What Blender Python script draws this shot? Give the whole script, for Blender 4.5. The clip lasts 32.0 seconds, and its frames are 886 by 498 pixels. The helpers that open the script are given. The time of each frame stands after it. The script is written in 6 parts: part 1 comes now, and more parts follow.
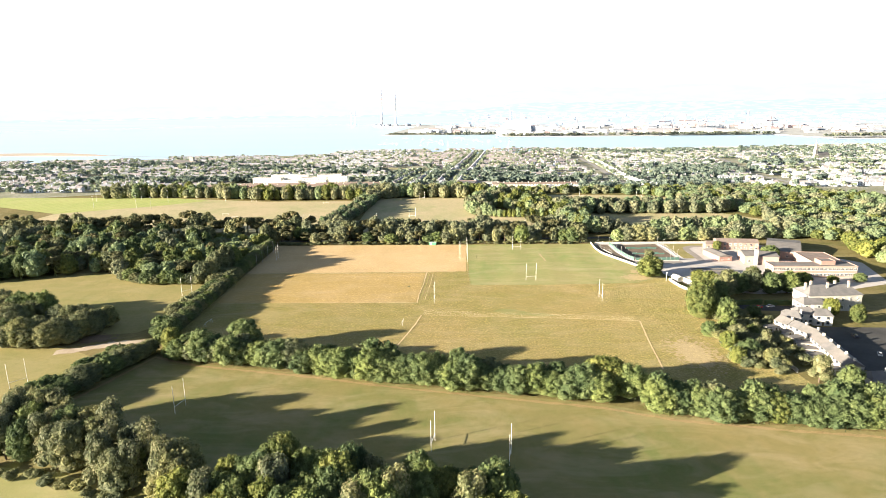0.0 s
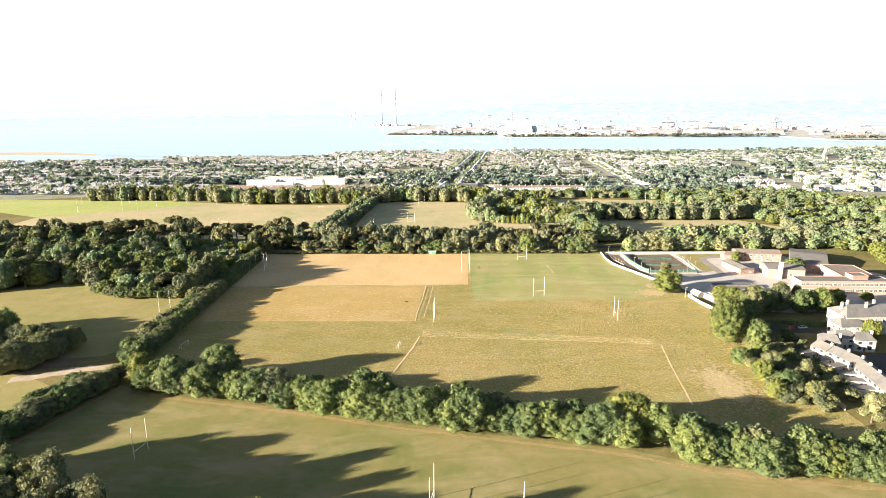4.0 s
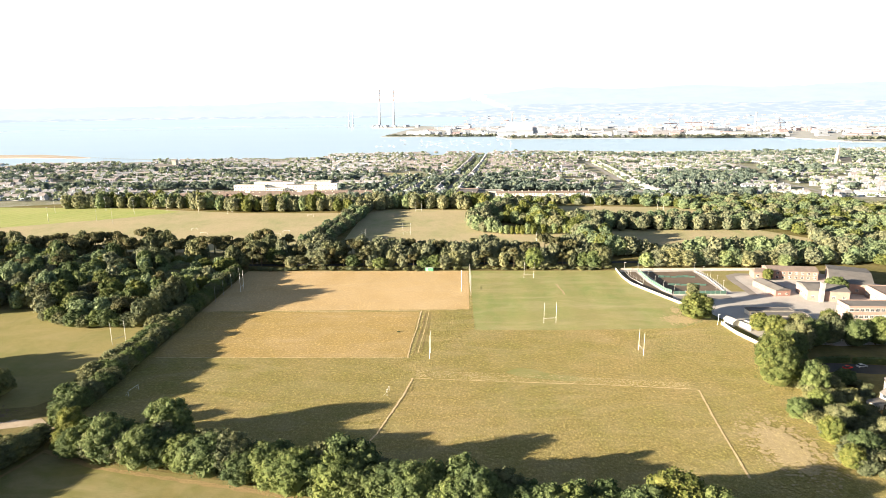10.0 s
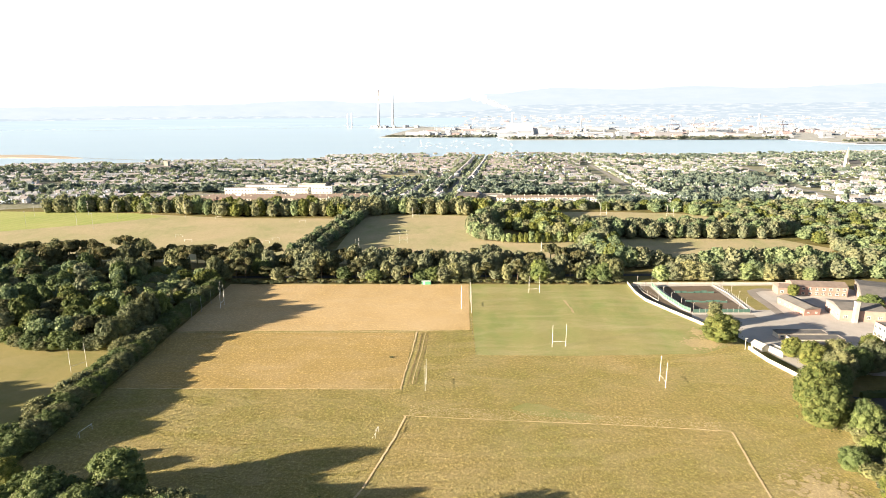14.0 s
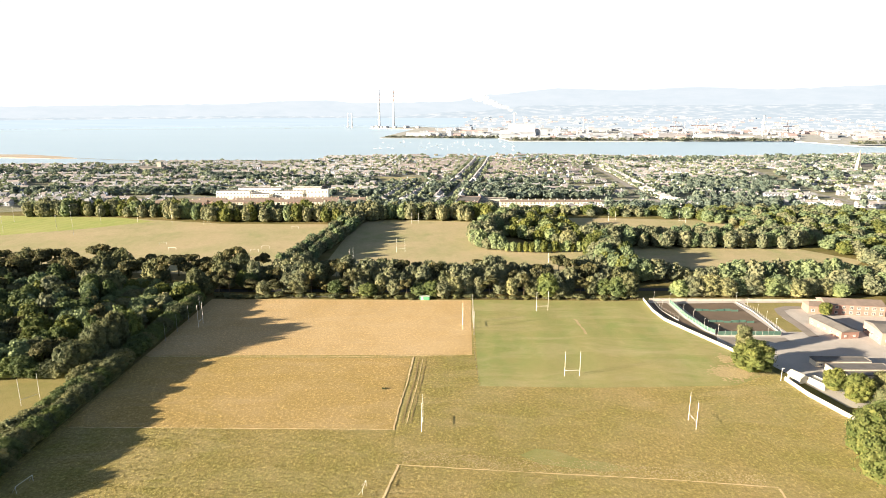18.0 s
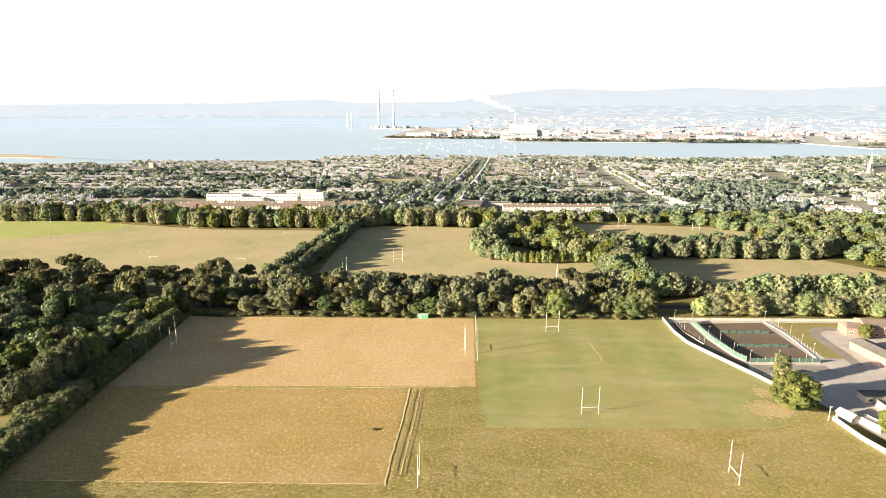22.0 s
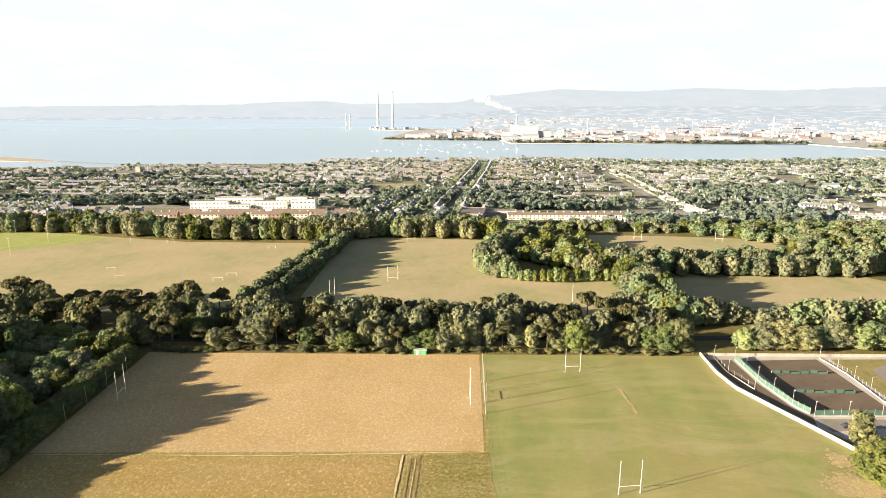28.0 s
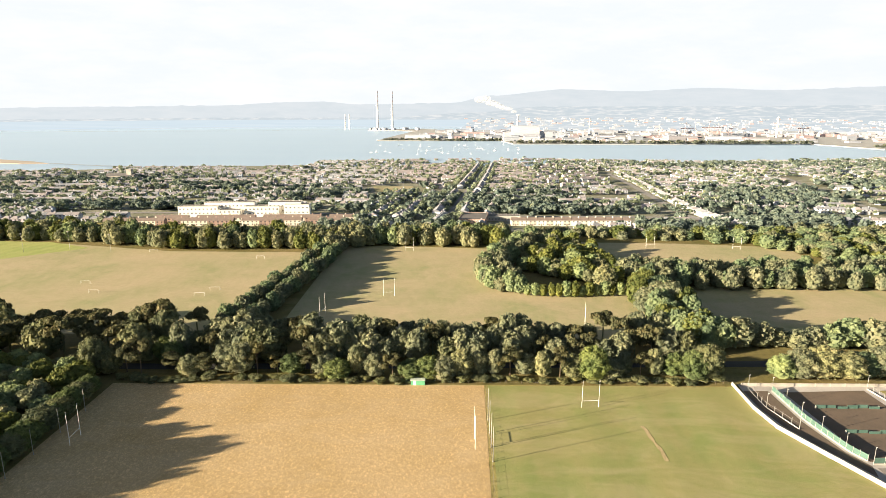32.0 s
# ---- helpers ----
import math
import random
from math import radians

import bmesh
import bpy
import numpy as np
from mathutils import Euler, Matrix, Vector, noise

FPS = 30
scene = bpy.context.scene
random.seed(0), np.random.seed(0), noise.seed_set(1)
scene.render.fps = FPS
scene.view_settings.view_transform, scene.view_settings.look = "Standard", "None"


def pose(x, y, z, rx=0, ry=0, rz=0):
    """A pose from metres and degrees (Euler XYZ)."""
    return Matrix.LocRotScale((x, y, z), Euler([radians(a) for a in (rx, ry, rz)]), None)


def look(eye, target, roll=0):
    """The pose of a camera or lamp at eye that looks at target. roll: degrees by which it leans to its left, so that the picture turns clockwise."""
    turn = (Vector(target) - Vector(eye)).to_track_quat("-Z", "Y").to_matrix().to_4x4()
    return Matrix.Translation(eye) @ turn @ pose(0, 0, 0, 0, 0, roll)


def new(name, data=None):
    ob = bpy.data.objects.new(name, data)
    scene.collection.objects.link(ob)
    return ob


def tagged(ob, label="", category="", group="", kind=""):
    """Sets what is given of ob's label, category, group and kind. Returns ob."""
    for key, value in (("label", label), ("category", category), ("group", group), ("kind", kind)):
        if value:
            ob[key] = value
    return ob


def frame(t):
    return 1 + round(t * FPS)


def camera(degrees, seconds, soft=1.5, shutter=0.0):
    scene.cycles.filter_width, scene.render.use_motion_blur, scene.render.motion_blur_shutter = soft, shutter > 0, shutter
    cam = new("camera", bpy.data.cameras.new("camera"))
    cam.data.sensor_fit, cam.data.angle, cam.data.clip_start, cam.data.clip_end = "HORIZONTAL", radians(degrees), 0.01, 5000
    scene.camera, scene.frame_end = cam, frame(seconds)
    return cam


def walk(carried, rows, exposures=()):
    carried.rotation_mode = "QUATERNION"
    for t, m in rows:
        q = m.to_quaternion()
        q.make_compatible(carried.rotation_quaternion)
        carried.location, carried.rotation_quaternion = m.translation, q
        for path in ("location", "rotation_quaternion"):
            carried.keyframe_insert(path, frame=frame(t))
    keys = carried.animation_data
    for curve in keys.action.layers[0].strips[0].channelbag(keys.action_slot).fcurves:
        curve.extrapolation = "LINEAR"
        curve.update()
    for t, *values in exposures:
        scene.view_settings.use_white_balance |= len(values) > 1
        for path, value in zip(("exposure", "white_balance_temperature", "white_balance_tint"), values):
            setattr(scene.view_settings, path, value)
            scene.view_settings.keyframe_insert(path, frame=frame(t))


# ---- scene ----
cam = camera(72.0, 32.0, soft=0.75)
PATH = [
    (0, (0.462, -16.513, 111.829), (0.44, -14.568, 111.362), -0.5),
    (1, (0.053, -8.86, 111.823), (0.029, -6.915, 111.359), -0.4),
    (2, (-0.236, -1.163, 111.812), (-0.258, 0.782, 111.345), -0.4),
    (3, (-0.345, 6.614, 111.791), (-0.367, 8.559, 111.325), -0.2),
    (6, (-0.179, 30.109, 111.616), (-0.199, 32.054, 111.147), -0.4),
    (7, (-0.113, 37.899, 111.587), (-0.135, 39.844, 111.122), -0.2),
    (8, (-0.032, 45.633, 111.554), (-0.053, 47.579, 111.09), -0.2),
    (9, (0.063, 53.329, 111.521), (0.044, 55.274, 111.055), -0.3),
    (10, (0.179, 61.062, 111.525), (0.16, 63.007, 111.061), -0.3),
    (11, (0.29, 68.854, 111.528), (0.27, 70.8, 111.064), -0.2),
    (12, (0.389, 76.714, 111.521), (0.37, 78.659, 111.058), -0.1),
    (13, (0.474, 84.595, 111.512), (0.455, 86.541, 111.049), -0.1),
    (14, (0.552, 92.403, 111.507), (0.535, 94.348, 111.044), -0.1),
    (17, (0.663, 115.819, 111.424), (0.645, 117.765, 110.962), -0.0),
    (18, (0.634, 123.721, 111.397), (0.615, 125.667, 110.935), 0.1),
    (19, (0.536, 131.729, 111.357), (0.516, 133.675, 110.897), 0.0),
    (20, (0.421, 139.788, 111.307), (0.403, 141.734, 110.845), 0.1),
    (21, (0.296, 147.857, 111.247), (0.278, 149.803, 110.785), 0.2),
    (22, (0.163, 155.892, 111.18), (0.144, 157.838, 110.718), 0.3),
    (23, (0.029, 163.911, 111.115), (0.01, 165.857, 110.655), 0.1),
    (24, (-0.113, 171.947, 111.081), (-0.133, 173.892, 110.618), 0.2),
    (25, (-0.244, 179.938, 111.043), (-0.264, 181.883, 110.58), 0.3),
    (28, (-0.597, 203.704, 110.81), (-0.616, 205.651, 110.351), 0.2),
    (29, (-0.704, 211.579, 110.785), (-0.723, 213.525, 110.325), 0.3),
    (30, (-0.789, 219.4, 110.769), (-0.807, 221.346, 110.309), 0.2),
    (31, (-0.854, 227.165, 110.757), (-0.872, 229.112, 110.298), 0.1),
    (32, (-0.9, 234.914, 110.745), (-0.92, 236.86, 110.287), 0.1),
]
walk(cam, [(t, look(eye, target, roll)) for t, eye, target, roll in PATH], ((0, 2.5, 5850, 9.5), (10, 2.34, 6080, 10), (20, 2.18, 6280, 10), (32, 2.02, 6380, 10)))

# world, sun and exposure: a low morning sun behind the camera's left shoulder, thin bright haze
SUN_DIR = Vector((-0.935, -0.36, 0.0)).normalized()
SUN_ELEV = radians(12.0)
world = bpy.data.worlds.new("world")
scene.world = world
world.use_nodes = True
wn = world.node_tree
sky = wn.nodes.new("ShaderNodeTexSky")
sky.sky_type = "NISHITA"
sky.sun_disc = False
sky.sun_elevation = SUN_ELEV
sky.sun_rotation = math.atan2(SUN_DIR.x, SUN_DIR.y)
sky.air_density, sky.dust_density, sky.ozone_density, sky.altitude = 0.5, 0.3, 0.2, 0.0
haze = wn.nodes.new("ShaderNodeMix")
haze.data_type, haze.blend_type = "RGBA", "MULTIPLY"
haze.inputs["Factor"].default_value, haze.inputs["B"].default_value = 1.0, (1.0, 0.82, 0.62, 1)
wn.links.new(sky.outputs["Color"], haze.inputs["A"])
wn.links.new(haze.outputs["Result"], wn.nodes["Background"].inputs["Color"])
wn.nodes["Background"].inputs["Strength"].default_value = 0.065

sun = new("sun", bpy.data.lights.new("sun", "SUN"))
sun.data.energy, sun.data.angle, sun.data.color = 5.0, radians(0.6), (1.0, 0.82, 0.57)
away = Vector((SUN_DIR.x * math.cos(SUN_ELEV), SUN_DIR.y * math.cos(SUN_ELEV), math.sin(SUN_ELEV)))
sun.matrix_world = look(away * 500, (0, 0, 0))

# ---- materials ----
def nodes_of(m):
    m.use_nodes = True
    t = m.node_tree
    return t, t.nodes["Principled BSDF"]


def ramp(t, stops, fac, mode="LINEAR"):
    r = t.nodes.new("ShaderNodeValToRGB")
    r.color_ramp.interpolation = mode
    e = r.color_ramp.elements
    while len(e) < len(stops):
        e.new(0.5)
    for k, (p, c) in zip(e, stops):
        k.position, k.color = p, (*c, 1)
    t.links.new(fac, r.inputs["Fac"])
    return r.outputs["Color"]


def noise_of(t, coord, scale, detail=4.0, rough=0.55, stretch=None, warp=0.0):
    n = t.nodes.new("ShaderNodeTexNoise")
    n.inputs["Scale"].default_value, n.inputs["Detail"].default_value = scale, detail
    n.inputs["Roughness"].default_value, n.inputs["Distortion"].default_value = rough, warp
    if stretch:
        mp = t.nodes.new("ShaderNodeMapping")
        mp.inputs["Scale"].default_value, mp.inputs["Rotation"].default_value = stretch[:3], (0, 0, radians(stretch[3]))
        t.links.new(coord, mp.inputs["Vector"])
        coord = mp.outputs["Vector"]
    t.links.new(coord, n.inputs["Vector"])
    return n.outputs["Fac"]


def mix(t, a, b, fac, mode="MIX"):
    m = t.nodes.new("ShaderNodeMix")
    m.data_type, m.blend_type = "RGBA", mode
    for socket, value in ((m.inputs["A"], a), (m.inputs["B"], b), (m.inputs["Factor"], fac)):
        if isinstance(value, (int, float)):
            socket.default_value = value
        elif isinstance(value, tuple):
            socket.default_value = (*value, 1)
        else:
            t.links.new(value, socket)
    return m.outputs["Result"]


def bump(t, bsdf, height, strength, distance):
    b = t.nodes.new("ShaderNodeBump")
    b.inputs["Strength"].default_value, b.inputs["Distance"].default_value = strength, distance
    t.links.new(height, b.inputs["Height"])
    t.links.new(b.outputs["Normal"], bsdf.inputs["Normal"])


def sharpen(t, fac, low, high):
    m = t.nodes.new("ShaderNodeMapRange")
    m.inputs["From Min"].default_value, m.inputs["From Max"].default_value = low, high
    t.links.new(fac, m.inputs["Value"])
    return m.outputs["Result"]


WORN = (0.52, 0.42, 0.29)


def turf(name, dry, green, dark, share=0.5, rough_scale=0.9, grain=0.35, stripes=None, relief=0.25, blades=False, bald=0.15, sunlit_flecks=0.0):
    """Grass seen from the air: broad dry and green patches, clumps of about a metre, fine grain, mowing lines."""
    m = bpy.data.materials.new(name)
    t, p = nodes_of(m)
    at = t.nodes.new("ShaderNodeNewGeometry").outputs["Position"]
    broad = sharpen(t, noise_of(t, at, 0.021, 5, 0.6, warp=0.6), share - 0.16, share + 0.16)
    col = mix(t, dry, green, broad)
    mid = sharpen(t, noise_of(t, at, 0.13, 4, 0.6, (1, 0.45, 1, 12)), 0.40, 0.66)
    col = mix(t, col, mix(t, col, dry, 0.6), mid)
    clump = sharpen(t, noise_of(t, at, rough_scale, 7, 0.72, warp=0.4), 0.34, 0.66)
    col = mix(t, col, mix(t, col, dark, grain), clump)
    fine = noise_of(t, at, 3.1, 2, 0.7)
    col = mix(t, col, ramp(t, [(0.3, (0.78, 0.78, 0.77)), (0.7, (1.2, 1.2, 1.17))], fine), 0.9, "MULTIPLY")
    # bright strokes of sunlit tufts are painted into the colour here
    if sunlit_flecks:
        fleck = sharpen(t, noise_of(t, at, 1.15, 3, 0.75, (1, 0.7, 1, 20), 0.6), 0.50, 0.66)
        col = mix(t, col, ramp(t, [(0.0, (0.84, 0.84, 0.82)), (1.0, (1.38, 1.36, 1.3))], fleck), sunlit_flecks, "MULTIPLY")
    worn = sharpen(t, noise_of(t, at, 0.055, 6, 0.66, (0.6, 1.5, 1, -8), 0.8), 0.45, 0.72)
    col = mix(t, col, mix(t, col, WORN, bald), worn)
    if stripes:
        w = t.nodes.new("ShaderNodeTexWave")
        w.inputs["Scale"].default_value, w.inputs["Distortion"].default_value, w.inputs["Detail"].default_value = stripes[0], 1.2, 1.0
        mp = t.nodes.new("ShaderNodeMapping")
        mp.inputs["Rotation"].default_value = (0, 0, radians(stripes[1]))
        t.links.new(at, mp.inputs["Vector"])
        t.links.new(mp.outputs["Vector"], w.inputs["Vector"])
        col = mix(t, col, ramp(t, [(0.25, (0.95, 0.95, 0.94)), (0.75, (1.03, 1.03, 1.02))], w.outputs["Fac"]), 0.8, "MULTIPLY")
    t.links.new(col, p.inputs["Base Color"])
    p.inputs["Roughness"].default_value, p.inputs["Specular IOR Level"].default_value = 0.95, 0.1
    bump(t, p, clump, relief, 0.3)
    if blades:
        tr = t.nodes.new("ShaderNodeBsdfTranslucent")
        t.links.new(col, tr.inputs["Color"])
        mx = t.nodes.new("ShaderNodeMixShader")
        mx.inputs["Fac"].default_value = 0.45
        t.links.new(p.outputs["BSDF"], mx.inputs[1])
        t.links.new(tr.outputs["BSDF"], mx.inputs[2])
        t.links.new(mx.outputs["Shader"], t.nodes["Material Output"].inputs["Surface"])
    return m


def leaf(name, shades, spread=0.25):
    """Foliage: each clump takes its own shade, each tree leans to its own tone, thin leaves let light through."""
    m = bpy.data.materials.new(name)
    t, p = nodes_of(m)
    g = t.nodes.new("ShaderNodeNewGeometry")
    island = g.outputs["Random Per Island"]
    tone = t.nodes.new("ShaderNodeObjectInfo").outputs["Random"]
    col = ramp(t, [(i / (len(shades) - 1), c) for i, c in enumerate(shades)], island)
    big = noise_of(t, g.outputs["Position"], 0.09, 3)
    col = mix(t, col, ramp(t, [(0.38, (0.68, 0.74, 0.74)), (0.62, (1.3, 1.22, 1.05))], big), 0.8, "MULTIPLY")
    col = mix(t, col, ramp(t, [(0, (1 - spread, 1 - spread * 0.8, 1 - spread * 0.6)), (0.5, (1, 1, 1)), (1, (1 + spread, 1 + spread * 0.8, 1))], tone), 1.0, "MULTIPLY")
    t.links.new(col, p.inputs["Base Color"])
    p.inputs["Roughness"].default_value, p.inputs["Specular IOR Level"].default_value = 0.7, 0.15
    tr = t.nodes.new("ShaderNodeBsdfTranslucent")
    t.links.new(col, tr.inputs["Color"])
    mx = t.nodes.new("ShaderNodeMixShader")
    mx.inputs["Fac"].default_value = 0.32
    t.links.new(p.outputs["BSDF"], mx.inputs[1])
    t.links.new(tr.outputs["BSDF"], mx.inputs[2])
    t.links.new(mx.outputs["Shader"], t.nodes["Material Output"].inputs["Surface"])
    return m


def surf(name, c1, c2, scale=1.0, fine=12.0, rough=0.8, relief=0.1, metal=0.0, shades=None, stains=0.3):
    """A built surface: two scales of wear, and, with shades, one of several colours for each separate piece."""
    m = bpy.data.materials.new(name)
    t, p = nodes_of(m)
    g = t.nodes.new("ShaderNodeNewGeometry")
    at = g.outputs["Position"]
    a = sharpen(t, noise_of(t, at, scale, 4, 0.6), 0.35, 0.65)
    b = noise_of(t, at, fine, 2, 0.6)
    if shades:
        base = ramp(t, [(i / len(shades), c) for i, c in enumerate(shades)], g.outputs["Random Per Island"], "CONSTANT")
        col = mix(t, base, mix(t, base, c2, 0.6), mix(t, (0, 0, 0), (1, 1, 1), a), "MIX") if stains > 0.9 else mix(t, base, ramp(t, [(0, tuple(1 - stains for _ in range(3))), (1, (1.06, 1.06, 1.06))], a), 1.0, "MULTIPLY")
    else:
        col = mix(t, c1, c2, a)
    col = mix(t, col, ramp(t, [(0.3, (0.88, 0.88, 0.88)), (0.7, (1.08, 1.08, 1.08))], b), 0.7, "MULTIPLY")
    t.links.new(col, p.inputs["Base Color"])
    p.inputs["Roughness"].default_value, p.inputs["Metallic"].default_value = rough, metal
    p.inputs["Specular IOR Level"].default_value = 0.3
    if relief:
        bump(t, p, b, relief, 0.05)
    return m


TAN, GOLD, ROUGH = ((0.60, 0.45, 0.265), (0.50, 0.365, 0.185), (0.33, 0.235, 0.105)), ((0.54, 0.40, 0.19), (0.44, 0.335, 0.135), (0.27, 0.20, 0.07)), ((0.47, 0.37, 0.175), (0.34, 0.315, 0.115), (0.19, 0.17, 0.055))
GRASS_TAN = turf("long_dry_grass", *TAN, 0.55, 0.7, 0.4, relief=0.12, bald=0.3, sunlit_flecks=0.7)
BLADES_TAN = turf("dry_grass_blades", *TAN, 0.55, 0.7, 0.3, relief=0.0, blades=True, bald=0.3, sunlit_flecks=0.7)
BLADES_GOLD = turf("golden_grass_blades", *GOLD, 0.5, 0.8, 0.4, relief=0.0, blades=True, bald=0.3, sunlit_flecks=1.0)
BLADES_ROUGH = turf("meadow_grass_blades", *ROUGH, 0.47, 0.9, 0.5, relief=0.0, blades=True, bald=0.3, sunlit_flecks=1.0)
GRASS_GOLD = turf("rough_gold_grass", *GOLD, 0.5, 0.9, 0.65, relief=0.3, bald=0.3, sunlit_flecks=1.0)
GRASS_ROUGH = turf("rough_meadow", *ROUGH, 0.47, 0.9, 0.75, relief=0.4, bald=0.3, sunlit_flecks=1.0)
GRASS_PITCH = turf("mown_green_pitch", (0.325, 0.29, 0.135), (0.235, 0.268, 0.1), (0.19, 0.21, 0.068), 0.45, 0.4, 0.25, (0.013, 4), 0.1, bald=0.34)
GRASS_NEAR = turf("olive_pitch", (0.26, 0.215, 0.095), (0.148, 0.17, 0.056), (0.108, 0.122, 0.038), 0.5, 0.3, 0.3, None, 0.1, bald=0.26)
GRASS_WEST = turf("west_pitch", (0.31, 0.26, 0.115), (0.21, 0.21, 0.075), (0.16, 0.155, 0.05), 0.5, 0.4, 0.3, None, 0.1)
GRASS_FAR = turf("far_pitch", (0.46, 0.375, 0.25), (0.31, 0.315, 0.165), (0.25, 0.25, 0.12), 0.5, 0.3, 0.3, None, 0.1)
GRASS_BRIGHT = turf("bright_green_pitch", (0.38, 0.39, 0.15), (0.29, 0.35, 0.11), (0.24, 0.29, 0.09), 0.5, 0.3, 0.2, (0.03, 20), 0.1)
GRASS_EDGE = turf("straw_edge", (0.36, 0.27, 0.145), (0.27, 0.20, 0.095), (0.17, 0.13, 0.055), 0.5, 1.3, 0.5, relief=0.3)
GRASS_LINE = turf("flattened_straw", (0.72, 0.58, 0.38), (0.62, 0.48, 0.28), (0.42, 0.32, 0.15), 0.5, 1.6, 0.5, relief=0.3)
BLADES_PALE = turf("pale_grass_blades", (0.66, 0.55, 0.37), (0.58, 0.48, 0.29), (0.45, 0.36, 0.2), 0.5, 1.2, 0.3, relief=0.0, blades=True)
SOIL = turf("bare_sandy_soil", (0.50, 0.40, 0.25), (0.44, 0.355, 0.20), (0.33, 0.27, 0.13), 0.5, 0.5, 0.5, None, 0.2, sunlit_flecks=0.6)
HEATH = turf("brown_heath", (0.22, 0.15, 0.11), (0.15, 0.12, 0.07), (0.08, 0.065, 0.04), 0.5, 0.5, 0.6, None, 0.4)
PARK = turf("park_floor", (0.24, 0.19, 0.08), (0.13, 0.13, 0.04), (0.07, 0.07, 0.03), 0.5, 0.4, 0.5)
LEAF = leaf("broad_leaves", [(0.091, 0.12, 0.05), (0.113, 0.15, 0.062), (0.136, 0.174, 0.072), (0.163, 0.196, 0.091)])
LEAF_DARK = leaf("dark_leaves", [(0.121, 0.133, 0.073), (0.147, 0.162, 0.085), (0.179, 0.188, 0.101), (0.213, 0.216, 0.123)])
LEAF_PINE = leaf("pine_needles", [(0.09, 0.094, 0.049), (0.112, 0.115, 0.057), (0.14, 0.134, 0.068), (0.174, 0.155, 0.082)])
LEAF_LIGHT = leaf("light_leaves", [(0.094, 0.12, 0.036), (0.122, 0.145, 0.046), (0.154, 0.173, 0.056), (0.188, 0.199, 0.069)])
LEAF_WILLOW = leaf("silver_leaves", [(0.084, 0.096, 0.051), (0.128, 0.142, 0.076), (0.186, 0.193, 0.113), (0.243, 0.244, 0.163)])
# suburb foliage: distance haze is put into this pale bluish colour
LEAF_TOWN = leaf("hazed_garden_leaves", [(0.136, 0.177, 0.149), (0.167, 0.207, 0.178), (0.198, 0.244, 0.21), (0.234, 0.276, 0.247)])
# paler copies of the broad and dark leaves, with haze painted in
LEAF_PARK_HAZED = leaf("hazed_park_leaves", [(0.144, 0.189, 0.106), (0.177, 0.231, 0.13), (0.212, 0.266, 0.146), (0.25, 0.297, 0.173)])
LEAF_OLIVE_HAZED = leaf("hazed_olive_leaves", [(0.158, 0.175, 0.109), (0.192, 0.208, 0.127), (0.232, 0.242, 0.154), (0.279, 0.276, 0.181)])
BARK = surf("bark", (0.16, 0.12, 0.08), (0.09, 0.07, 0.05), 1.5, 9, 0.95, 0.5)
POST_WHITE = surf("white_post_paint", (0.86, 0.85, 0.82), (0.74, 0.73, 0.69), 0.8, 7, 0.5, 0.05)
POST_GREY = surf("galvanised_pole", (0.48, 0.48, 0.46), (0.36, 0.36, 0.34), 0.6, 6, 0.5, 0.05, 0.4)
ASPHALT = surf("asphalt", (0.07, 0.07, 0.07), (0.045, 0.045, 0.047), 0.08, 2, 0.9, 0.1)
YARD = surf("schoolyard_tarmac", (0.49, 0.46, 0.44), (0.39, 0.365, 0.35), 0.07, 1.5, 0.9, 0.1)
DRIVE = surf("worn_drive_tarmac", (0.30, 0.27, 0.25), (0.23, 0.21, 0.195), 0.1, 2, 0.9, 0.1)
COURT = surf("court_surface", (0.165, 0.125, 0.095), (0.125, 0.098, 0.076), 0.1, 2, 0.9, 0.05)
GRAVEL = surf("gravel", (0.48, 0.40, 0.31), (0.34, 0.27, 0.20), 0.15, 2.5, 0.95, 0.3)
WALL_WHITE = surf("white_wall_render", (0.502, 0.488, 0.458), (0.387, 0.374, 0.343), 0.3, 4, 0.85, 0.1)
BRICK = surf("red_brick", (0.35, 0.215, 0.18), (0.28, 0.17, 0.145), 0.4, 6, 0.9, 0.1)
BRICK_PINK = surf("pale_brick", (0.37, 0.265, 0.225), (0.30, 0.215, 0.185), 0.4, 6, 0.9, 0.1)
RENDER_CREAM = surf("cream_render", (0.72, 0.67, 0.58), (0.60, 0.55, 0.47), 0.25, 4, 0.85, 0.1)
ROOF_GREY = surf("grey_roof_felt", (0.185, 0.172, 0.165), (0.135, 0.128, 0.124), 0.2, 3, 0.85, 0.1)
ROOF_BROWN = surf("brown_roof_tiles", (0.235, 0.185, 0.16), (0.18, 0.145, 0.13), 0.3, 5, 0.85, 0.2)
SLATE = surf("slate_roof", (0.17, 0.162, 0.162), (0.12, 0.118, 0.12), 0.3, 5, 0.7, 0.2)
GLASS = surf("window_glass", (0.05, 0.06, 0.07), (0.035, 0.04, 0.05), 0.5, 2, 0.08, 0.0)
FRAME = surf("window_frame_white", (0.8, 0.8, 0.78), (0.7, 0.7, 0.68), 0.5, 4, 0.5, 0.0)
NET_GREEN = surf("green_mesh", (0.085, 0.155, 0.13), (0.06, 0.12, 0.10), 0.4, 5, 0.7, 0.0)
SIGN_GREEN = surf("green_hut_paint", (0.14, 0.42, 0.24), (0.11, 0.34, 0.19), 0.6, 4, 0.6, 0.05)
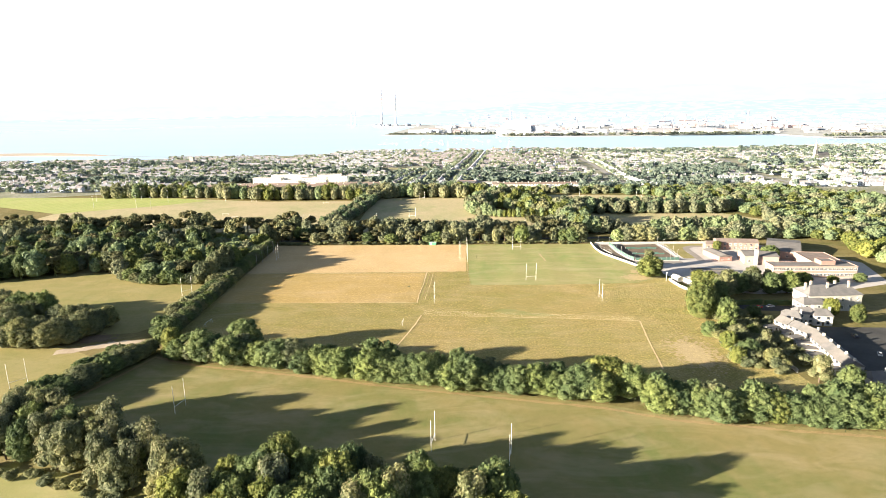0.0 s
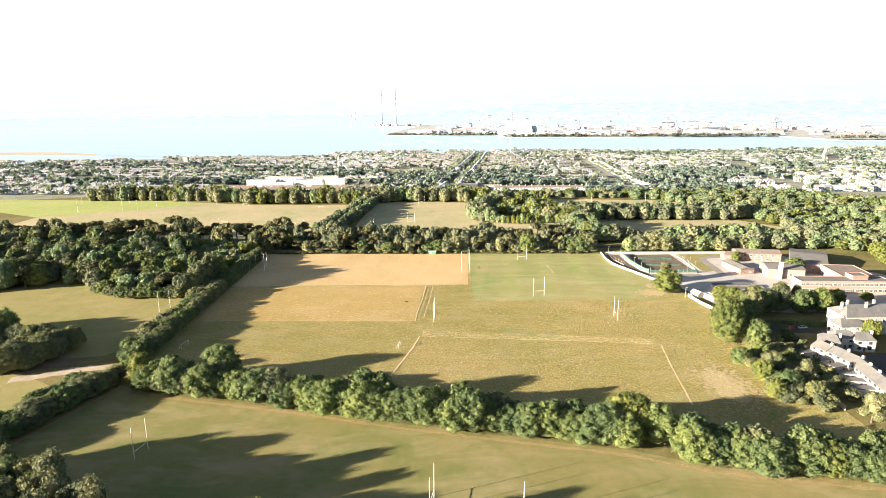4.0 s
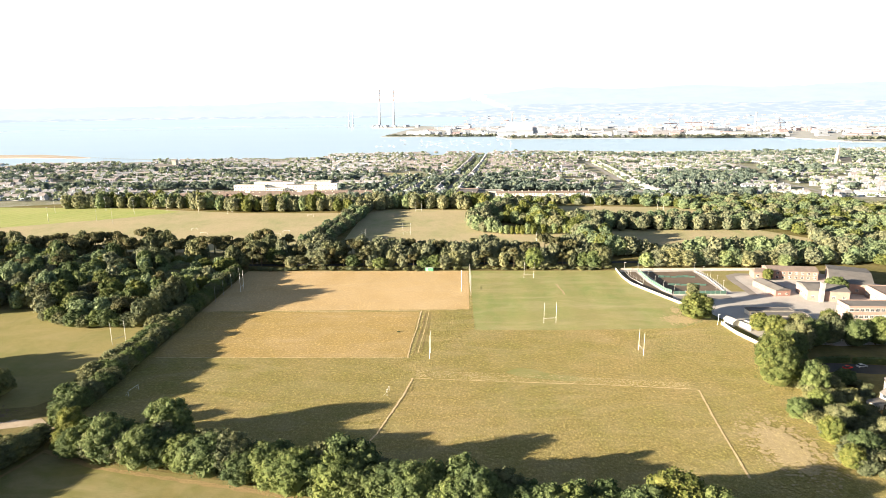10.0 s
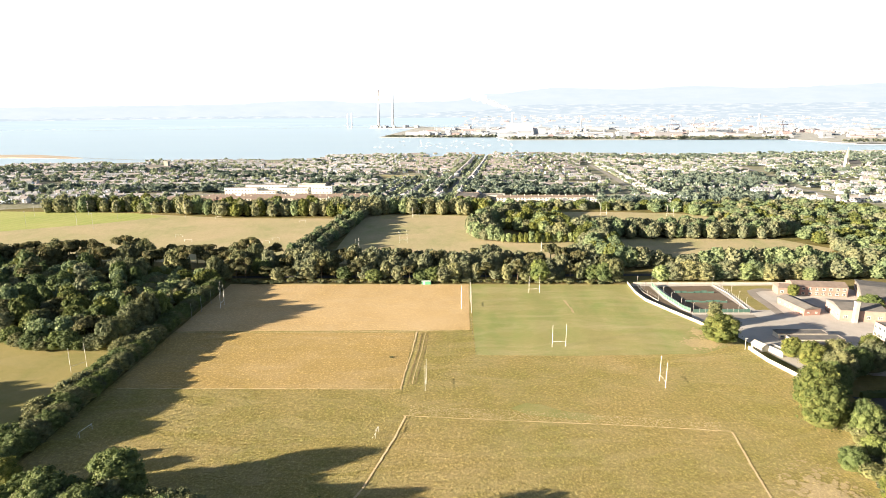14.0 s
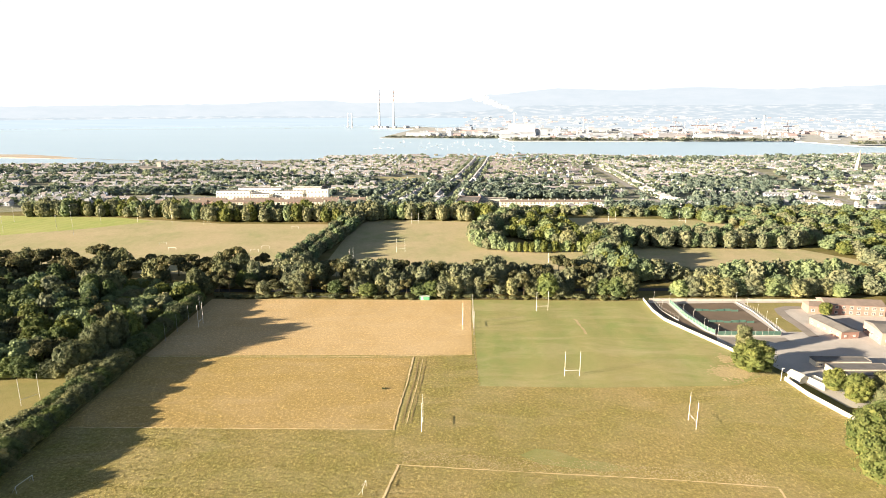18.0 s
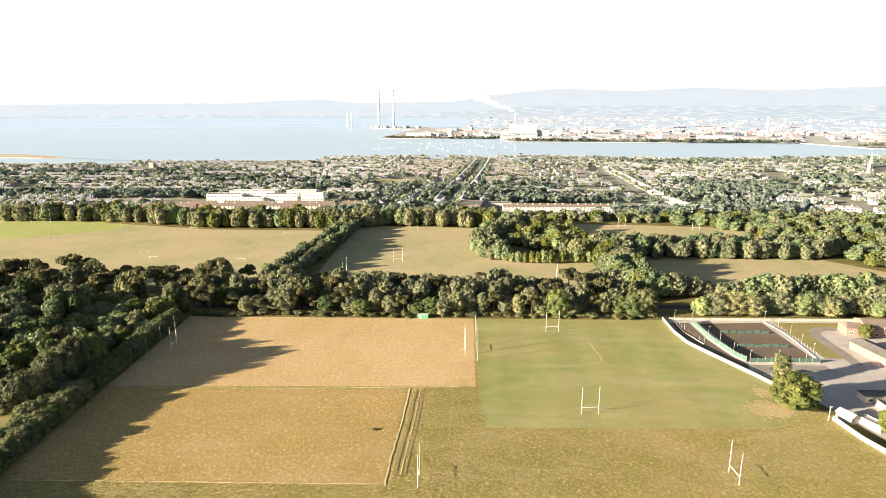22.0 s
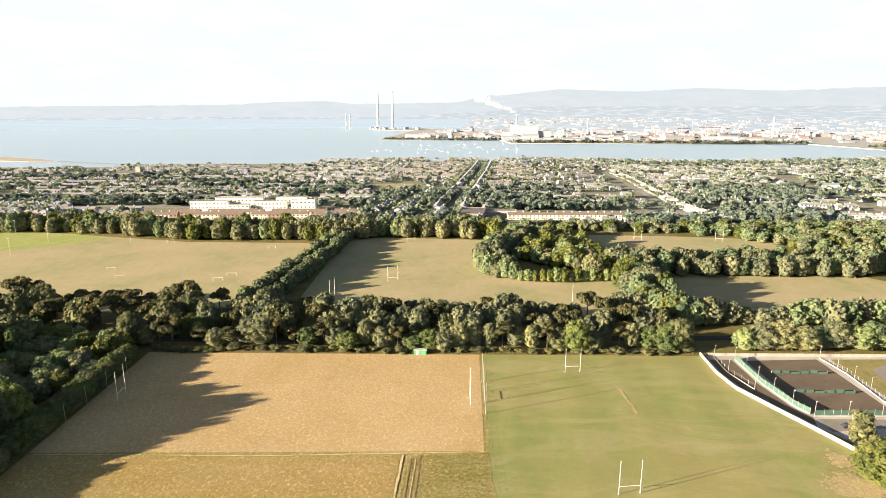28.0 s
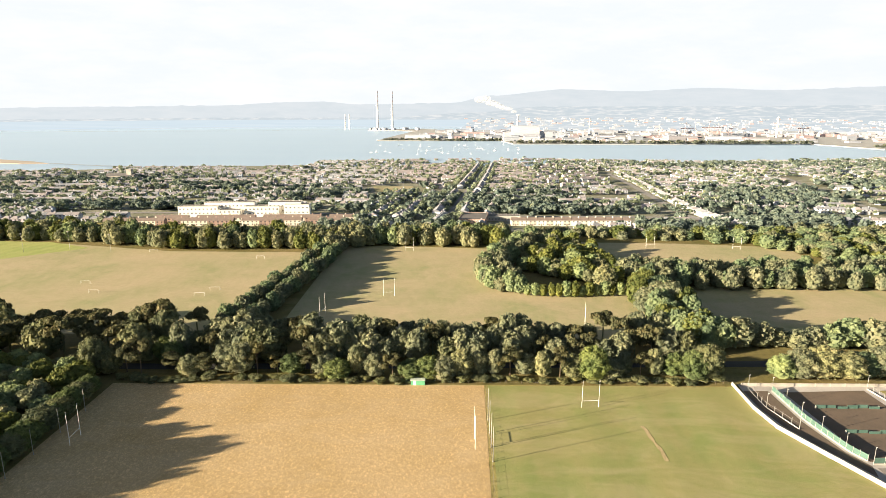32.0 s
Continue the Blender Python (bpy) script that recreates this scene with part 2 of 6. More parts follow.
# suburb walls and roofs carry a bluish tint in place of haze
WALLS = surf("hazed_house_walls", None, (0.4, 0.38, 0.35), 0.2, 3, 0.9, 0.0, 0, [(0.627, 0.69, 0.814), (0.532, 0.48, 0.517), (0.532, 0.56, 0.616), (0.38, 0.36, 0.385), (0.665, 0.7, 0.77), (0.427, 0.43, 0.462), (0.494, 0.51, 0.561)], 0.15)
ROOFS = surf("hazed_house_roofs", None, (0.3, 0.26, 0.22), 0.2, 3, 0.85, 0.0, 0, [(0.307, 0.284, 0.297), (0.27, 0.284, 0.318), (0.353, 0.323, 0.329), (0.242, 0.255, 0.286), (0.344, 0.353, 0.382), (0.372, 0.353, 0.371)], 0.25)
ROOFS_RED = surf("hazed_terrace_roofs", None, (0.3, 0.2, 0.15), 0.2, 3, 0.85, 0.0, 0, [(0.335, 0.294, 0.302), (0.288, 0.27, 0.281), (0.372, 0.333, 0.339)], 0.25)
# port colours are paled for haze and cooled against the warm sun
PORT = surf("hazed_port_cladding", None, (0.41, 0.42, 0.46), 0.02, 0.5, 0.7, 0.0, 0, [(0.394, 0.428, 0.497), (0.328, 0.361, 0.423), (0.41, 0.403, 0.442), (0.312, 0.336, 0.396), (0.394, 0.319, 0.331), (0.443, 0.47, 0.534), (0.312, 0.353, 0.414)], 0.15)
SAND = surf("sand", (0.46, 0.39, 0.33), (0.40, 0.345, 0.29), 0.02, 0.5, 0.95, 0.0)
# quay and harbour rock, its tone lightened in place of haze
ROCK = surf("hazed_sea_wall_rock", (0.42, 0.42, 0.41), (0.33, 0.335, 0.33), 0.05, 0.6, 0.9, 0.0)
STONE = surf("grey_stone", (0.45, 0.43, 0.39), (0.34, 0.32, 0.29), 0.2, 2, 0.9, 0.1)


def town_ground(name):
    """The ground sheet: park soil and turf near, gardens, streets and yards in the suburb."""
    m = bpy.data.materials.new(name)
    t, p = nodes_of(m)
    at = t.nodes.new("ShaderNodeNewGeometry").outputs["Position"]
    a = sharpen(t, noise_of(t, at, 0.03, 4, 0.65), 0.42, 0.58)
    b = noise_of(t, at, 0.4, 3, 0.6)
    col = mix(t, mix(t, (0.19, 0.185, 0.11), (0.29, 0.28, 0.24), a), (0.13, 0.145, 0.08), sharpen(t, b, 0.45, 0.6))
    t.links.new(col, p.inputs["Base Color"])
    p.inputs["Roughness"].default_value = 0.95
    bump(t, p, b, 0.2, 0.3)
    return m


def hazed_sea_water(name):
    m = bpy.data.materials.new(name)
    t, p = nodes_of(m)
    at = t.nodes.new("ShaderNodeNewGeometry").outputs["Position"]
    big = noise_of(t, at, 0.0016, 4, 0.6, (1, 3, 1, 8))
    # base colour raised to pale blue in place of reflected sky and haze
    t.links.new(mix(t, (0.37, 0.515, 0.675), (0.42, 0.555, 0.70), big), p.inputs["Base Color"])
    p.inputs["Roughness"].default_value, p.inputs["IOR"].default_value = 0.4, 1.33
    bump(t, p, noise_of(t, at, 0.15, 3, 0.6, (1, 2, 1, 10)), 0.25, 0.4)
    return m


def hazy_glow(name, low, high, strength, stretch=(1, 1, 5, 0), scale=0.006, lo=0.35, hi=0.65):
    """Plain distance behind everything: haze put into the colour of a surface that glows by itself."""
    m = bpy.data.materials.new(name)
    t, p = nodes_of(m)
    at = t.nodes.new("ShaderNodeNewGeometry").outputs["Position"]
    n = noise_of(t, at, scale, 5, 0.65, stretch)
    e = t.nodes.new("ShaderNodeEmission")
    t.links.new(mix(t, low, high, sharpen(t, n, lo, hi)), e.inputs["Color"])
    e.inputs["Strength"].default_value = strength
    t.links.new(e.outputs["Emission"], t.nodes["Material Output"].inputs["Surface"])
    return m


GROUND = town_ground("ground_mix")
SEA = hazed_sea_water("hazed_sea_water")
# hills, water, sky and shore give off their own light as painted haze
HILLS = hazy_glow("hazy_hills", (0.86, 0.92, 0.945), (0.93, 0.97, 0.985), 0.211)
FAR_WATER = hazy_glow("hazy_far_water", (0.70, 0.81, 0.87), (0.77, 0.86, 0.905), 0.24, (1, 3, 1, 0), 0.002)
HAZE = hazy_glow("hazy_sky", (0.935, 0.965, 0.98), (1.0, 1.0, 0.998), 0.25, (1, 1, 4, 0), 0.0012, 0.4, 0.6)
COAST = hazy_glow("hazy_coast", (0.74, 0.81, 0.84), (1.0, 1.0, 0.98), 0.218, (1, 1, 9, 0), 0.012, 0.48, 0.62)

# ---- mesh helpers ----
def mesh_np(name, verts, tris, mats, ids=None, smooth=None):
    me = bpy.data.meshes.new(name)
    v, f = np.asarray(verts, np.float32), np.asarray(tris, np.int32)
    me.vertices.add(len(v))
    me.vertices.foreach_set("co", v.ravel())
    me.loops.add(f.size)
    me.loops.foreach_set("vertex_index", f.ravel())
    me.polygons.add(len(f))
    me.polygons.foreach_set("loop_start", np.arange(0, f.size, 3, dtype=np.int32))
    for m in mats:
        me.materials.append(m)
    if ids is not None:
        me.polygons.foreach_set("material_index", np.asarray(ids, np.int32))
    me.update(calc_edges=True)
    me.validate()
    me.polygons.foreach_set("use_smooth", np.zeros(len(me.polygons), bool) if smooth is None else np.asarray(smooth, bool))
    return me


class Pile:
    """Gathers small shapes into one mesh, with a material index for each."""

    def __init__(self):
        self.v, self.f, self.m, self.n = [], [], [], 0

    def add(self, v, f, mat=0):
        self.v.append(np.asarray(v, float))
        self.f.append(np.asarray(f, int) + self.n)
        self.m.append(np.full(len(f), mat) if np.isscalar(mat) else np.asarray(mat))
        self.n += len(v)

    def box(self, x, y, z, sx, sy, sz, turn=0.0, mat=0):
        """A box on the height z, centred at x, y."""
        v = np.array([(i, j, k) for k in (0, 1) for i, j in ((-.5, -.5), (.5, -.5), (.5, .5), (-.5, .5))]) * (sx, sy, sz)
        c, s = math.cos(turn), math.sin(turn)
        v = np.column_stack((v[:, 0] * c - v[:, 1] * s + x, v[:, 0] * s + v[:, 1] * c + y, v[:, 2] + z))
        self.add(v, BOX_F, mat)

    def tube(self, x, y, z, r0, r1, h, n=10, mat=0):
        a = np.arange(n) * 2 * math.pi / n
        ring = np.column_stack((np.cos(a), np.sin(a)))
        v = np.vstack((np.column_stack((ring * r0 + (x, y), np.full(n, z))), np.column_stack((ring * r1 + (x, y), np.full(n, z + h))), [(x, y, z + h)]))
        f = []
        for i in range(n):
            j = (i + 1) % n
            f += [(i, j, n + j), (i, n + j, n + i), (n + i, n + j, 2 * n)]
        self.add(v, f, mat)

    def beam(self, a, b, r, mat=0, n=6):
        a, b = Vector(a), Vector(b)
        q = (b - a).to_track_quat("Z", "Y").to_matrix()
        v = [tuple(p + q @ Vector((r * math.cos(k * 2 * math.pi / n), r * math.sin(k * 2 * math.pi / n), 0))) for p in (a, b) for k in range(n)]
        f = []
        for i in range(n):
            j = (i + 1) % n
            f += [(i, j, n + j), (i, n + j, n + i)]
        f += [(0, i + 1, i) for i in range(1, n - 1)] + [(n, n + i, n + i + 1) for i in range(1, n - 1)]
        self.add(v, f, mat)

    def mesh(self, name, mats, smooth=None):
        return mesh_np(name, np.vstack(self.v), np.vstack(self.f), mats, np.concatenate(self.m), smooth)


BOX_F = [(0, 2, 1), (0, 3, 2), (4, 5, 6), (4, 6, 7), (0, 1, 5), (0, 5, 4), (1, 2, 6), (1, 6, 5), (2, 3, 7), (2, 7, 6), (3, 0, 4), (3, 4, 7)]


def part(name, me, parent, label=""):
    ob = new(name, me)
    ob.parent = parent
    return tagged(ob, label) if label else ob


def boxes(name, material, parent, *rows, label=""):
    p = Pile()
    for r in rows:
        p.box(*r)
    return part(name, p.mesh(name, [material]), parent, label)


def sheet(name, pts, z, material, label, category="grass", drop=0.0):
    """A flat piece of ground with a thin edge, laid on the ground sheet."""
    bm = bmesh.new()
    face = bm.faces.new([bm.verts.new((x, y, z)) for x, y in pts])
    if face.normal.z < 0:
        face.normal_flip()
    bm.normal_update()
    bmesh.ops.triangulate(bm, faces=bm.faces[:])
    me = bpy.data.meshes.new(name)
    bm.to_mesh(me)
    bm.free()
    me.materials.append(material)
    return tagged(new(name, me), label, category, kind="structure")


def band(name, pts, width, z, material, label, category="path", wobble=0.0, seed=1):
    """A strip of ground along a line, with an uneven edge."""
    rng = random.Random(seed)
    line = []
    for (x0, y0), (x1, y1) in zip(pts, pts[1:]):
        n = max(1, int(math.hypot(x1 - x0, y1 - y0) / 2.5))
        line += [(x0 + (x1 - x0) * i / n, y0 + (y1 - y0) * i / n) for i in range(n)]
    line.append(pts[-1])
    v, f = [], []
    for i, (x, y) in enumerate(line):
        a, b = line[max(0, i - 1)], line[min(len(line) - 1, i + 1)]
        d = Vector((b[0] - a[0], b[1] - a[1])).normalized()
        w0, w1 = (width / 2 * (1 + wobble * rng.uniform(-1, 1)) for _ in range(2))
        v += [(x - d.y * w0, y + d.x * w0, z), (x + d.y * w1, y - d.x * w1, z)]
        if i:
            k = 2 * i
            f += [(k - 2, k - 1, k + 1), (k - 2, k + 1, k)]
    return tagged(new(name, mesh_np(name, v, f, [material])), label, category, kind="structure")


def patch(name, x, y, rx, ry, count, material, label, z, seed):
    """Bare ground that thins out at its edge: many small uneven spots, densest in the middle."""
    rng = random.Random(seed)
    v, f = [], []
    for i in range(count):
        a, r = rng.uniform(0, 6.28), min(1.15, abs(rng.gauss(0, 0.5)))
        cx, cy, n, k = x + rx * r * math.cos(a), y + ry * r * math.sin(a), 9, len(v)
        size = rng.uniform(0.3, 1.3) * (1.3 - r)
        v.append((cx, cy, z + i * 0.0001))
        v += [(cx + size * 1.3 * rng.uniform(0.6, 1.2) * math.cos(b), cy + size * rng.uniform(0.6, 1.2) * math.sin(b), z + i * 0.0001) for b in (j * 6.283 / n for j in range(n))]
        f += [(k, k + 1 + j, k + 1 + (j + 1) % n) for j in range(n)]
    return tagged(new(name, mesh_np(name, v, f, [material])), label, "ground", kind="structure")


def inside(x, y, poly):
    hit = False
    for (x0, y0), (x1, y1) in zip(poly, poly[1:] + poly[:1]):
        if (y0 > y) != (y1 > y) and x < (x1 - x0) * (y - y0) / (y1 - y0) + x0:
            hit = not hit
    return hit


def fill(poly, gap, seed, jitter=0.35):
    """Points spread over a polygon, about gap apart."""
    rng = random.Random(seed)
    xs, ys = [p[0] for p in poly], [p[1] for p in poly]
    out, row, y = [], 0, min(ys)
    while y < max(ys):
        x = min(xs) + (gap / 2 if row % 2 else 0)
        while x < max(xs):
            q = (x + rng.uniform(-1, 1) * gap * jitter, y + rng.uniform(-1, 1) * gap * jitter)
            if inside(*q, poly):
                out.append(q)
            x += gap
        y += gap * 0.87
        row += 1
    return out


def along(pts, gap, seed, side=0.0, jitter=0.25):
    """Points along a line, about gap apart, off to its left by side."""
    rng = random.Random(seed)
    out, left = [], 0.0
    for (x0, y0), (x1, y1) in zip(pts, pts[1:]):
        d = math.hypot(x1 - x0, y1 - y0)
        ux, uy = (x1 - x0) / d, (y1 - y0) / d
        while left < d:
            s = side + rng.uniform(-1, 1) * gap * jitter
            out.append((x0 + ux * left - uy * s, y0 + uy * left + ux * s))
            left += gap * rng.uniform(0.85, 1.15)
        left -= d
    return out


def land(x, y):
    """Height of the ground: level in the park, falling through the suburb to the shore."""
    if y < 700:
        return 0.0
    return -0.030 * (y - 700) if y < 880 else -5.4 - 0.0185 * (y - 880)

# ---- ground, sea and distance ----
SEA_Z = -18.0
SHORE = [(-1500, 1330), (-860, 1400), (-686, 1470), (-493, 1560), (-271, 1690), (0, 1780), (149, 1790), (547, 1730), (800, 1740), (1151, 1850), (1700, 1900)]


def shore_y(x):
    for (x0, y0), (x1, y1) in zip(SHORE, SHORE[1:]):
        if x <= x1:
            return y0 + (y1 - y0) * (x - x0) / (x1 - x0)
    return SHORE[-1][1]


def build_ground():
    xs = np.concatenate((np.linspace(-4600, -1500, 9)[:-1], np.linspace(-1500, 1700, 65), np.linspace(1700, 4600, 9)[1:]))
    ys = np.concatenate((np.linspace(-1500, -100, 6)[:-1], np.linspace(-100, 700, 17)[:-1], np.linspace(700, 2000, 53), np.linspace(2050, 4600, 8)))
    v = []
    for y in ys:
        for x in xs:
            s = shore_y(x)
            z = land(x, y)
            if y > s - 60:
                z = min(z, max(-24.0, SEA_Z + 1.6 - 0.05 * (y - s)))
            v.append((x, y, z))
    n = len(xs)
    f = []
    for j in range(len(ys) - 1):
        for i in range(n - 1):
            k = j * n + i
            f += [(k, k + 1, k + n + 1), (k, k + n + 1, k + n)]
    return tagged(new("ground", mesh_np("ground", v, f, [GROUND])), "park soil, gardens and streets falling gently to the shore", "ground", kind="structure")


def build_sea():
    """Water of the bay."""
    v, f, m = [], [], 40
    radii = (900, 2000, 3000, 3900)
    for r in radii:
        for i in range(m + 1):
            a = radians(-62 + 124 * i / m)
            v.append((r * math.sin(a), 100 + r * math.cos(a), SEA_Z))
    for j in range(len(radii) - 1):
        for i in range(m):
            k = j * (m + 1) + i
            f += [(k, k + 1, k + m + 2), (k, k + m + 2, k + m + 1)]
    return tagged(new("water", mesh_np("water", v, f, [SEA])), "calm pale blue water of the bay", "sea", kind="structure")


def far_water():
    """The last stretch of water under the far shore: glows with painted haze, lifted to fit the camera's view."""
    v, f, m = [], [], 40
    for r, z in ((3899, SEA_Z), (4300, SEA_Z + 12), (4795, SEA_Z + 26)):
        for i in range(m + 1):
            a = radians(-60 + 120 * i / m)
            v.append((r * math.sin(a), 100 + r * math.cos(a), z))
    for j in range(2):
        for i in range(m):
            k = j * (m + 1) + i
            f += [(k, k + 1, k + m + 2), (k, k + m + 2, k + m + 1)]
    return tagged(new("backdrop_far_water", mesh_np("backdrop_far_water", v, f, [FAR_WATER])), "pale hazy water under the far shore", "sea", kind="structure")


def ridge(name, radius, base, profile, material, label, rough, seed):
    """A hazy skyline on an arc far off: profile holds degrees to the right and heights."""
    v, f = [], []
    steps = 260
    for i in range(steps + 1):
        a = profile[0][0] + (profile[-1][0] - profile[0][0]) * i / steps
        for (a0, h0), (a1, h1) in zip(profile, profile[1:]):
            if a0 <= a <= a1:
                u = (a - a0) / (a1 - a0)
                u = u * u * (3 - 2 * u)
                h = h0 + (h1 - h0) * u
                break
        h += rough * noise.noise(Vector((a * 1.3, seed, 0))) + rough * 0.5 * noise.noise(Vector((a * 5.1, seed, 3)))
        x, y = radius * math.sin(radians(a)), 100 + radius * math.cos(radians(a))
        v += [(x, y, base), (x, y, max(h, base + 1)), (x * 1.008, y + 30, base)]
        if i:
            k = 3 * i
            f += [(k - 3, k, k + 1), (k - 3, k + 1, k - 2), (k - 2, k + 1, k + 2), (k - 2, k + 2, k - 1)]
    return tagged(new(name, mesh_np(name, v, f, [material])), label, "hills", kind="structure")


def sky_haze():
    """Bright hazy sky with thin streaks of cloud over the bay: part of a glowing sphere far behind everything, added
    apart from the world's sky.
    """
    v, f, m, n = [], [], 48, 10
    for j in range(n + 1):
        e = radians(-1.0 + 12.0 * j / n)
        for i in range(m + 1):
            a = radians(-48 + 96 * i / m)
            v.append((4872 * math.cos(e) * math.sin(a), 100 + 4872 * math.cos(e) * math.cos(a), 4872 * math.sin(e)))
    for j in range(n):
        for i in range(m):
            k = j * (m + 1) + i
            f += [(k, k + 1, k + m + 2), (k, k + m + 2, k + m + 1)]
    return tagged(new("backdrop_sky", mesh_np("backdrop_sky", v, f, [HAZE], None, np.ones(len(f)))), "white hazy morning sky with faint streaks of cloud", "sky", kind="structure")


build_ground()
build_sea()
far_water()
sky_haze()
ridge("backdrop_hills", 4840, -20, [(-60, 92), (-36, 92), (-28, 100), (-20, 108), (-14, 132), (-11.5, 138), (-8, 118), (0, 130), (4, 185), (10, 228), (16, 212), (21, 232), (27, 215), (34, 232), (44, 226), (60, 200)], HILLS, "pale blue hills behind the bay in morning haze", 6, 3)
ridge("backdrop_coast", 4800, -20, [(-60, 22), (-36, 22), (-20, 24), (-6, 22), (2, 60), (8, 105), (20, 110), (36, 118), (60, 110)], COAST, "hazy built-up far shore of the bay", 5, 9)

# ---- fields ----
sheet("park_floor", [(-620, -300), (600, -300), (560, 600), (430, 780), (-430, 766), (-620, 700)], 0.012, PARK, "rough dry grass and leaf litter between the pitches")
sheet("suburb_green", [(-400, 772), (-262, 790), (-262, 826), (-330, 834), (-420, 820)], -2.4, GRASS_WEST, "open green among the houses")
MAIN = [(-136.5, 246), (-112, 242), (-60, 230), (0, 214), (60, 203), (112, 194), (148, 188), (146, 222), (147, 262), (150, 300), (149, 330), (142, 362), (131, 394), (112, 424), (110, 441), (114, 464), (-138, 464)]
sheet("main_field", MAIN, 0.03, GRASS_ROUGH, "rough unmown meadow between old pitches, dry and patchy green")
sheet("tan_field", [(-137, 380.5), (11.5, 384), (13.5, 463.5), (-138, 463.5)], 0.06, GRASS_TAN, "long dry tan grass on a disused pitch")
sheet("gold_field", [(-135, 318), (-19, 318), (-16, 379.5), (-137, 379)], 0.06, GRASS_GOLD, "golden dry grass with rough clumps")
sheet("green_field", [(13, 352), (60, 351), (118, 354), (132, 362), (135.5, 380), (130.6, 393), (121.6, 413.6), (114.6, 430.8), (113.2, 445), (114.2, 463.5), (15, 463.5)], 0.06, GRASS_PITCH, "mown green playing pitch with brown wear")
sheet("near_field", [(-153, 196), (-137, 240), (-111, 234), (-56, 222), (-22, 213), (36, 200), (60, 195), (82, 186), (119, 179), (147, 175), (230, 161), (260, 40), (-60, 60), (-100, 120), (-150, 150)], 0.03, GRASS_NEAR, "olive green mown rugby pitch with brown wear")
sheet("south_lawn", [(-230, 152), (-150, 156), (-122, 152), (-100, 142), (-82, 128), (-60, 108), (-60, 60), (-230, 60)], 0.04, GRASS_PITCH, "green lawn south of the willows")
sheet("west_field", [(-300, 366), (-262, 384), (-222, 386), (-210, 372), (-196, 364), (-152, 364), (-142, 330), (-146, 290), (-158, 272), (-190, 266), (-230, 262), (-330, 250)], 0.03, GRASS_WEST, "olive playing field beside the wood")
sheet("south_west_field", [(-330, 258), (-225, 268), (-196, 262), (-178, 250), (-160, 240), (-154, 222), (-158, 196), (-170, 182), (-330, 170)], 0.03, GRASS_WEST, "olive playing field beside the bushes")
sheet("avenue_verge", [(-420, 466), (320, 466), (330, 522), (-420, 518)], 0.02, PARK, "leaf-strewn grass under the avenue trees")
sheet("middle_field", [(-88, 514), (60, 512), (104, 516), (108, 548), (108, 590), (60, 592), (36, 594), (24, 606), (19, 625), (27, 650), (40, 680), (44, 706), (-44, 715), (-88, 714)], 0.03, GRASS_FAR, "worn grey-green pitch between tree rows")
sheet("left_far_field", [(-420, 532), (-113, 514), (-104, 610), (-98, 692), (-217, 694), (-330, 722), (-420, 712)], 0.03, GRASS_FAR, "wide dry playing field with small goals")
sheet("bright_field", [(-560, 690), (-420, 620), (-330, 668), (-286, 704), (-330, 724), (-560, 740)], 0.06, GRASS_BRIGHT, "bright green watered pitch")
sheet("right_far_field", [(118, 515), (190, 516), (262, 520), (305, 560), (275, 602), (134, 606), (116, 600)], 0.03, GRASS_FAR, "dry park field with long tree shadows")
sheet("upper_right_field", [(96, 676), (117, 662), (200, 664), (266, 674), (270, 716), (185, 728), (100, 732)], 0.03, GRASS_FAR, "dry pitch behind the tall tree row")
band("avenue_road", [(-420, 482), (-120, 480), (120, 486), (330, 492)], 6, 0.07, ASPHALT, "narrow tarmac park avenue under trees", "road")
band("gravel_path", [(-184, 247), (-174, 250), (-163, 257), (-150, 260), (-140, 252)], 6, 0.09, GRAVEL, "pale gravel path past the bushes", "path", 0.3)
band("hedge_edge_path", [(-148, 198), (-134, 241), (-111, 231.5), (-56, 219.2), (-22, 209.8), (36, 197.0), (60, 191.5), (82, 182.8), (119, 175.7), (147, 171.2), (230, 157.6)], 1.7, 0.08, GRASS_EDGE, "strip of dry straw along the hedge foot", "path", 0.5)
band("mown_line_middle", [(-15, 296), (-18, 280), (-25, 252), (-30, 240)], 0.7, 0.15, GRASS_LINE, "flattened pale straw track in the meadow", "track", 0.4)
band("mown_line_right", [(99.5, 285), (96, 262), (91.5, 226)], 0.7, 0.15, GRASS_LINE, "flattened pale straw track in the meadow", "track", 0.4)
band("mown_line_cross", [(-16, 296), (30, 292), (70, 289), (99.5, 285.5)], 0.4, 0.15, GRASS_LINE, "faint pale straw line across the meadow", "track", 0.7)
for side, wide in ((-0.6, 0.6),):
    band("straw_strip", [(-18 + side, 317), (-17.2 + side, 335), (-15.6 + side, 355), (-14.5 + side, 381)], wide, 0.16, GRASS_LINE, "pale flattened straw wheel track between two fields", "track", 0.7)
band("field_line_north", [(-135, 379.5), (-60, 380), (11.5, 383.5)], 0.36, 0.14, GRASS_LINE, "pale straw line between two dry fields", "track", 0.9)
band("field_line_south", [(-133, 317.5), (-60, 317.5), (-18, 317.5)], 0.36, 0.14, GRASS_LINE, "pale straw line between two dry fields", "track", 0.9)
for shift, wide, grass in ((1.8, 0.5, GRASS_EDGE), (3.4, 0.25, GRASS_LINE), (4.8, 0.35, GRASS_EDGE)):
    band("rut", [(-17.6 + shift, 322), (-16.6 + shift, 338), (-15.2 + shift, 356), (-14.2 + shift, 379)], wide, 0.13, grass, "brown rut between two fields", "track", 0.8, int(shift * 10))
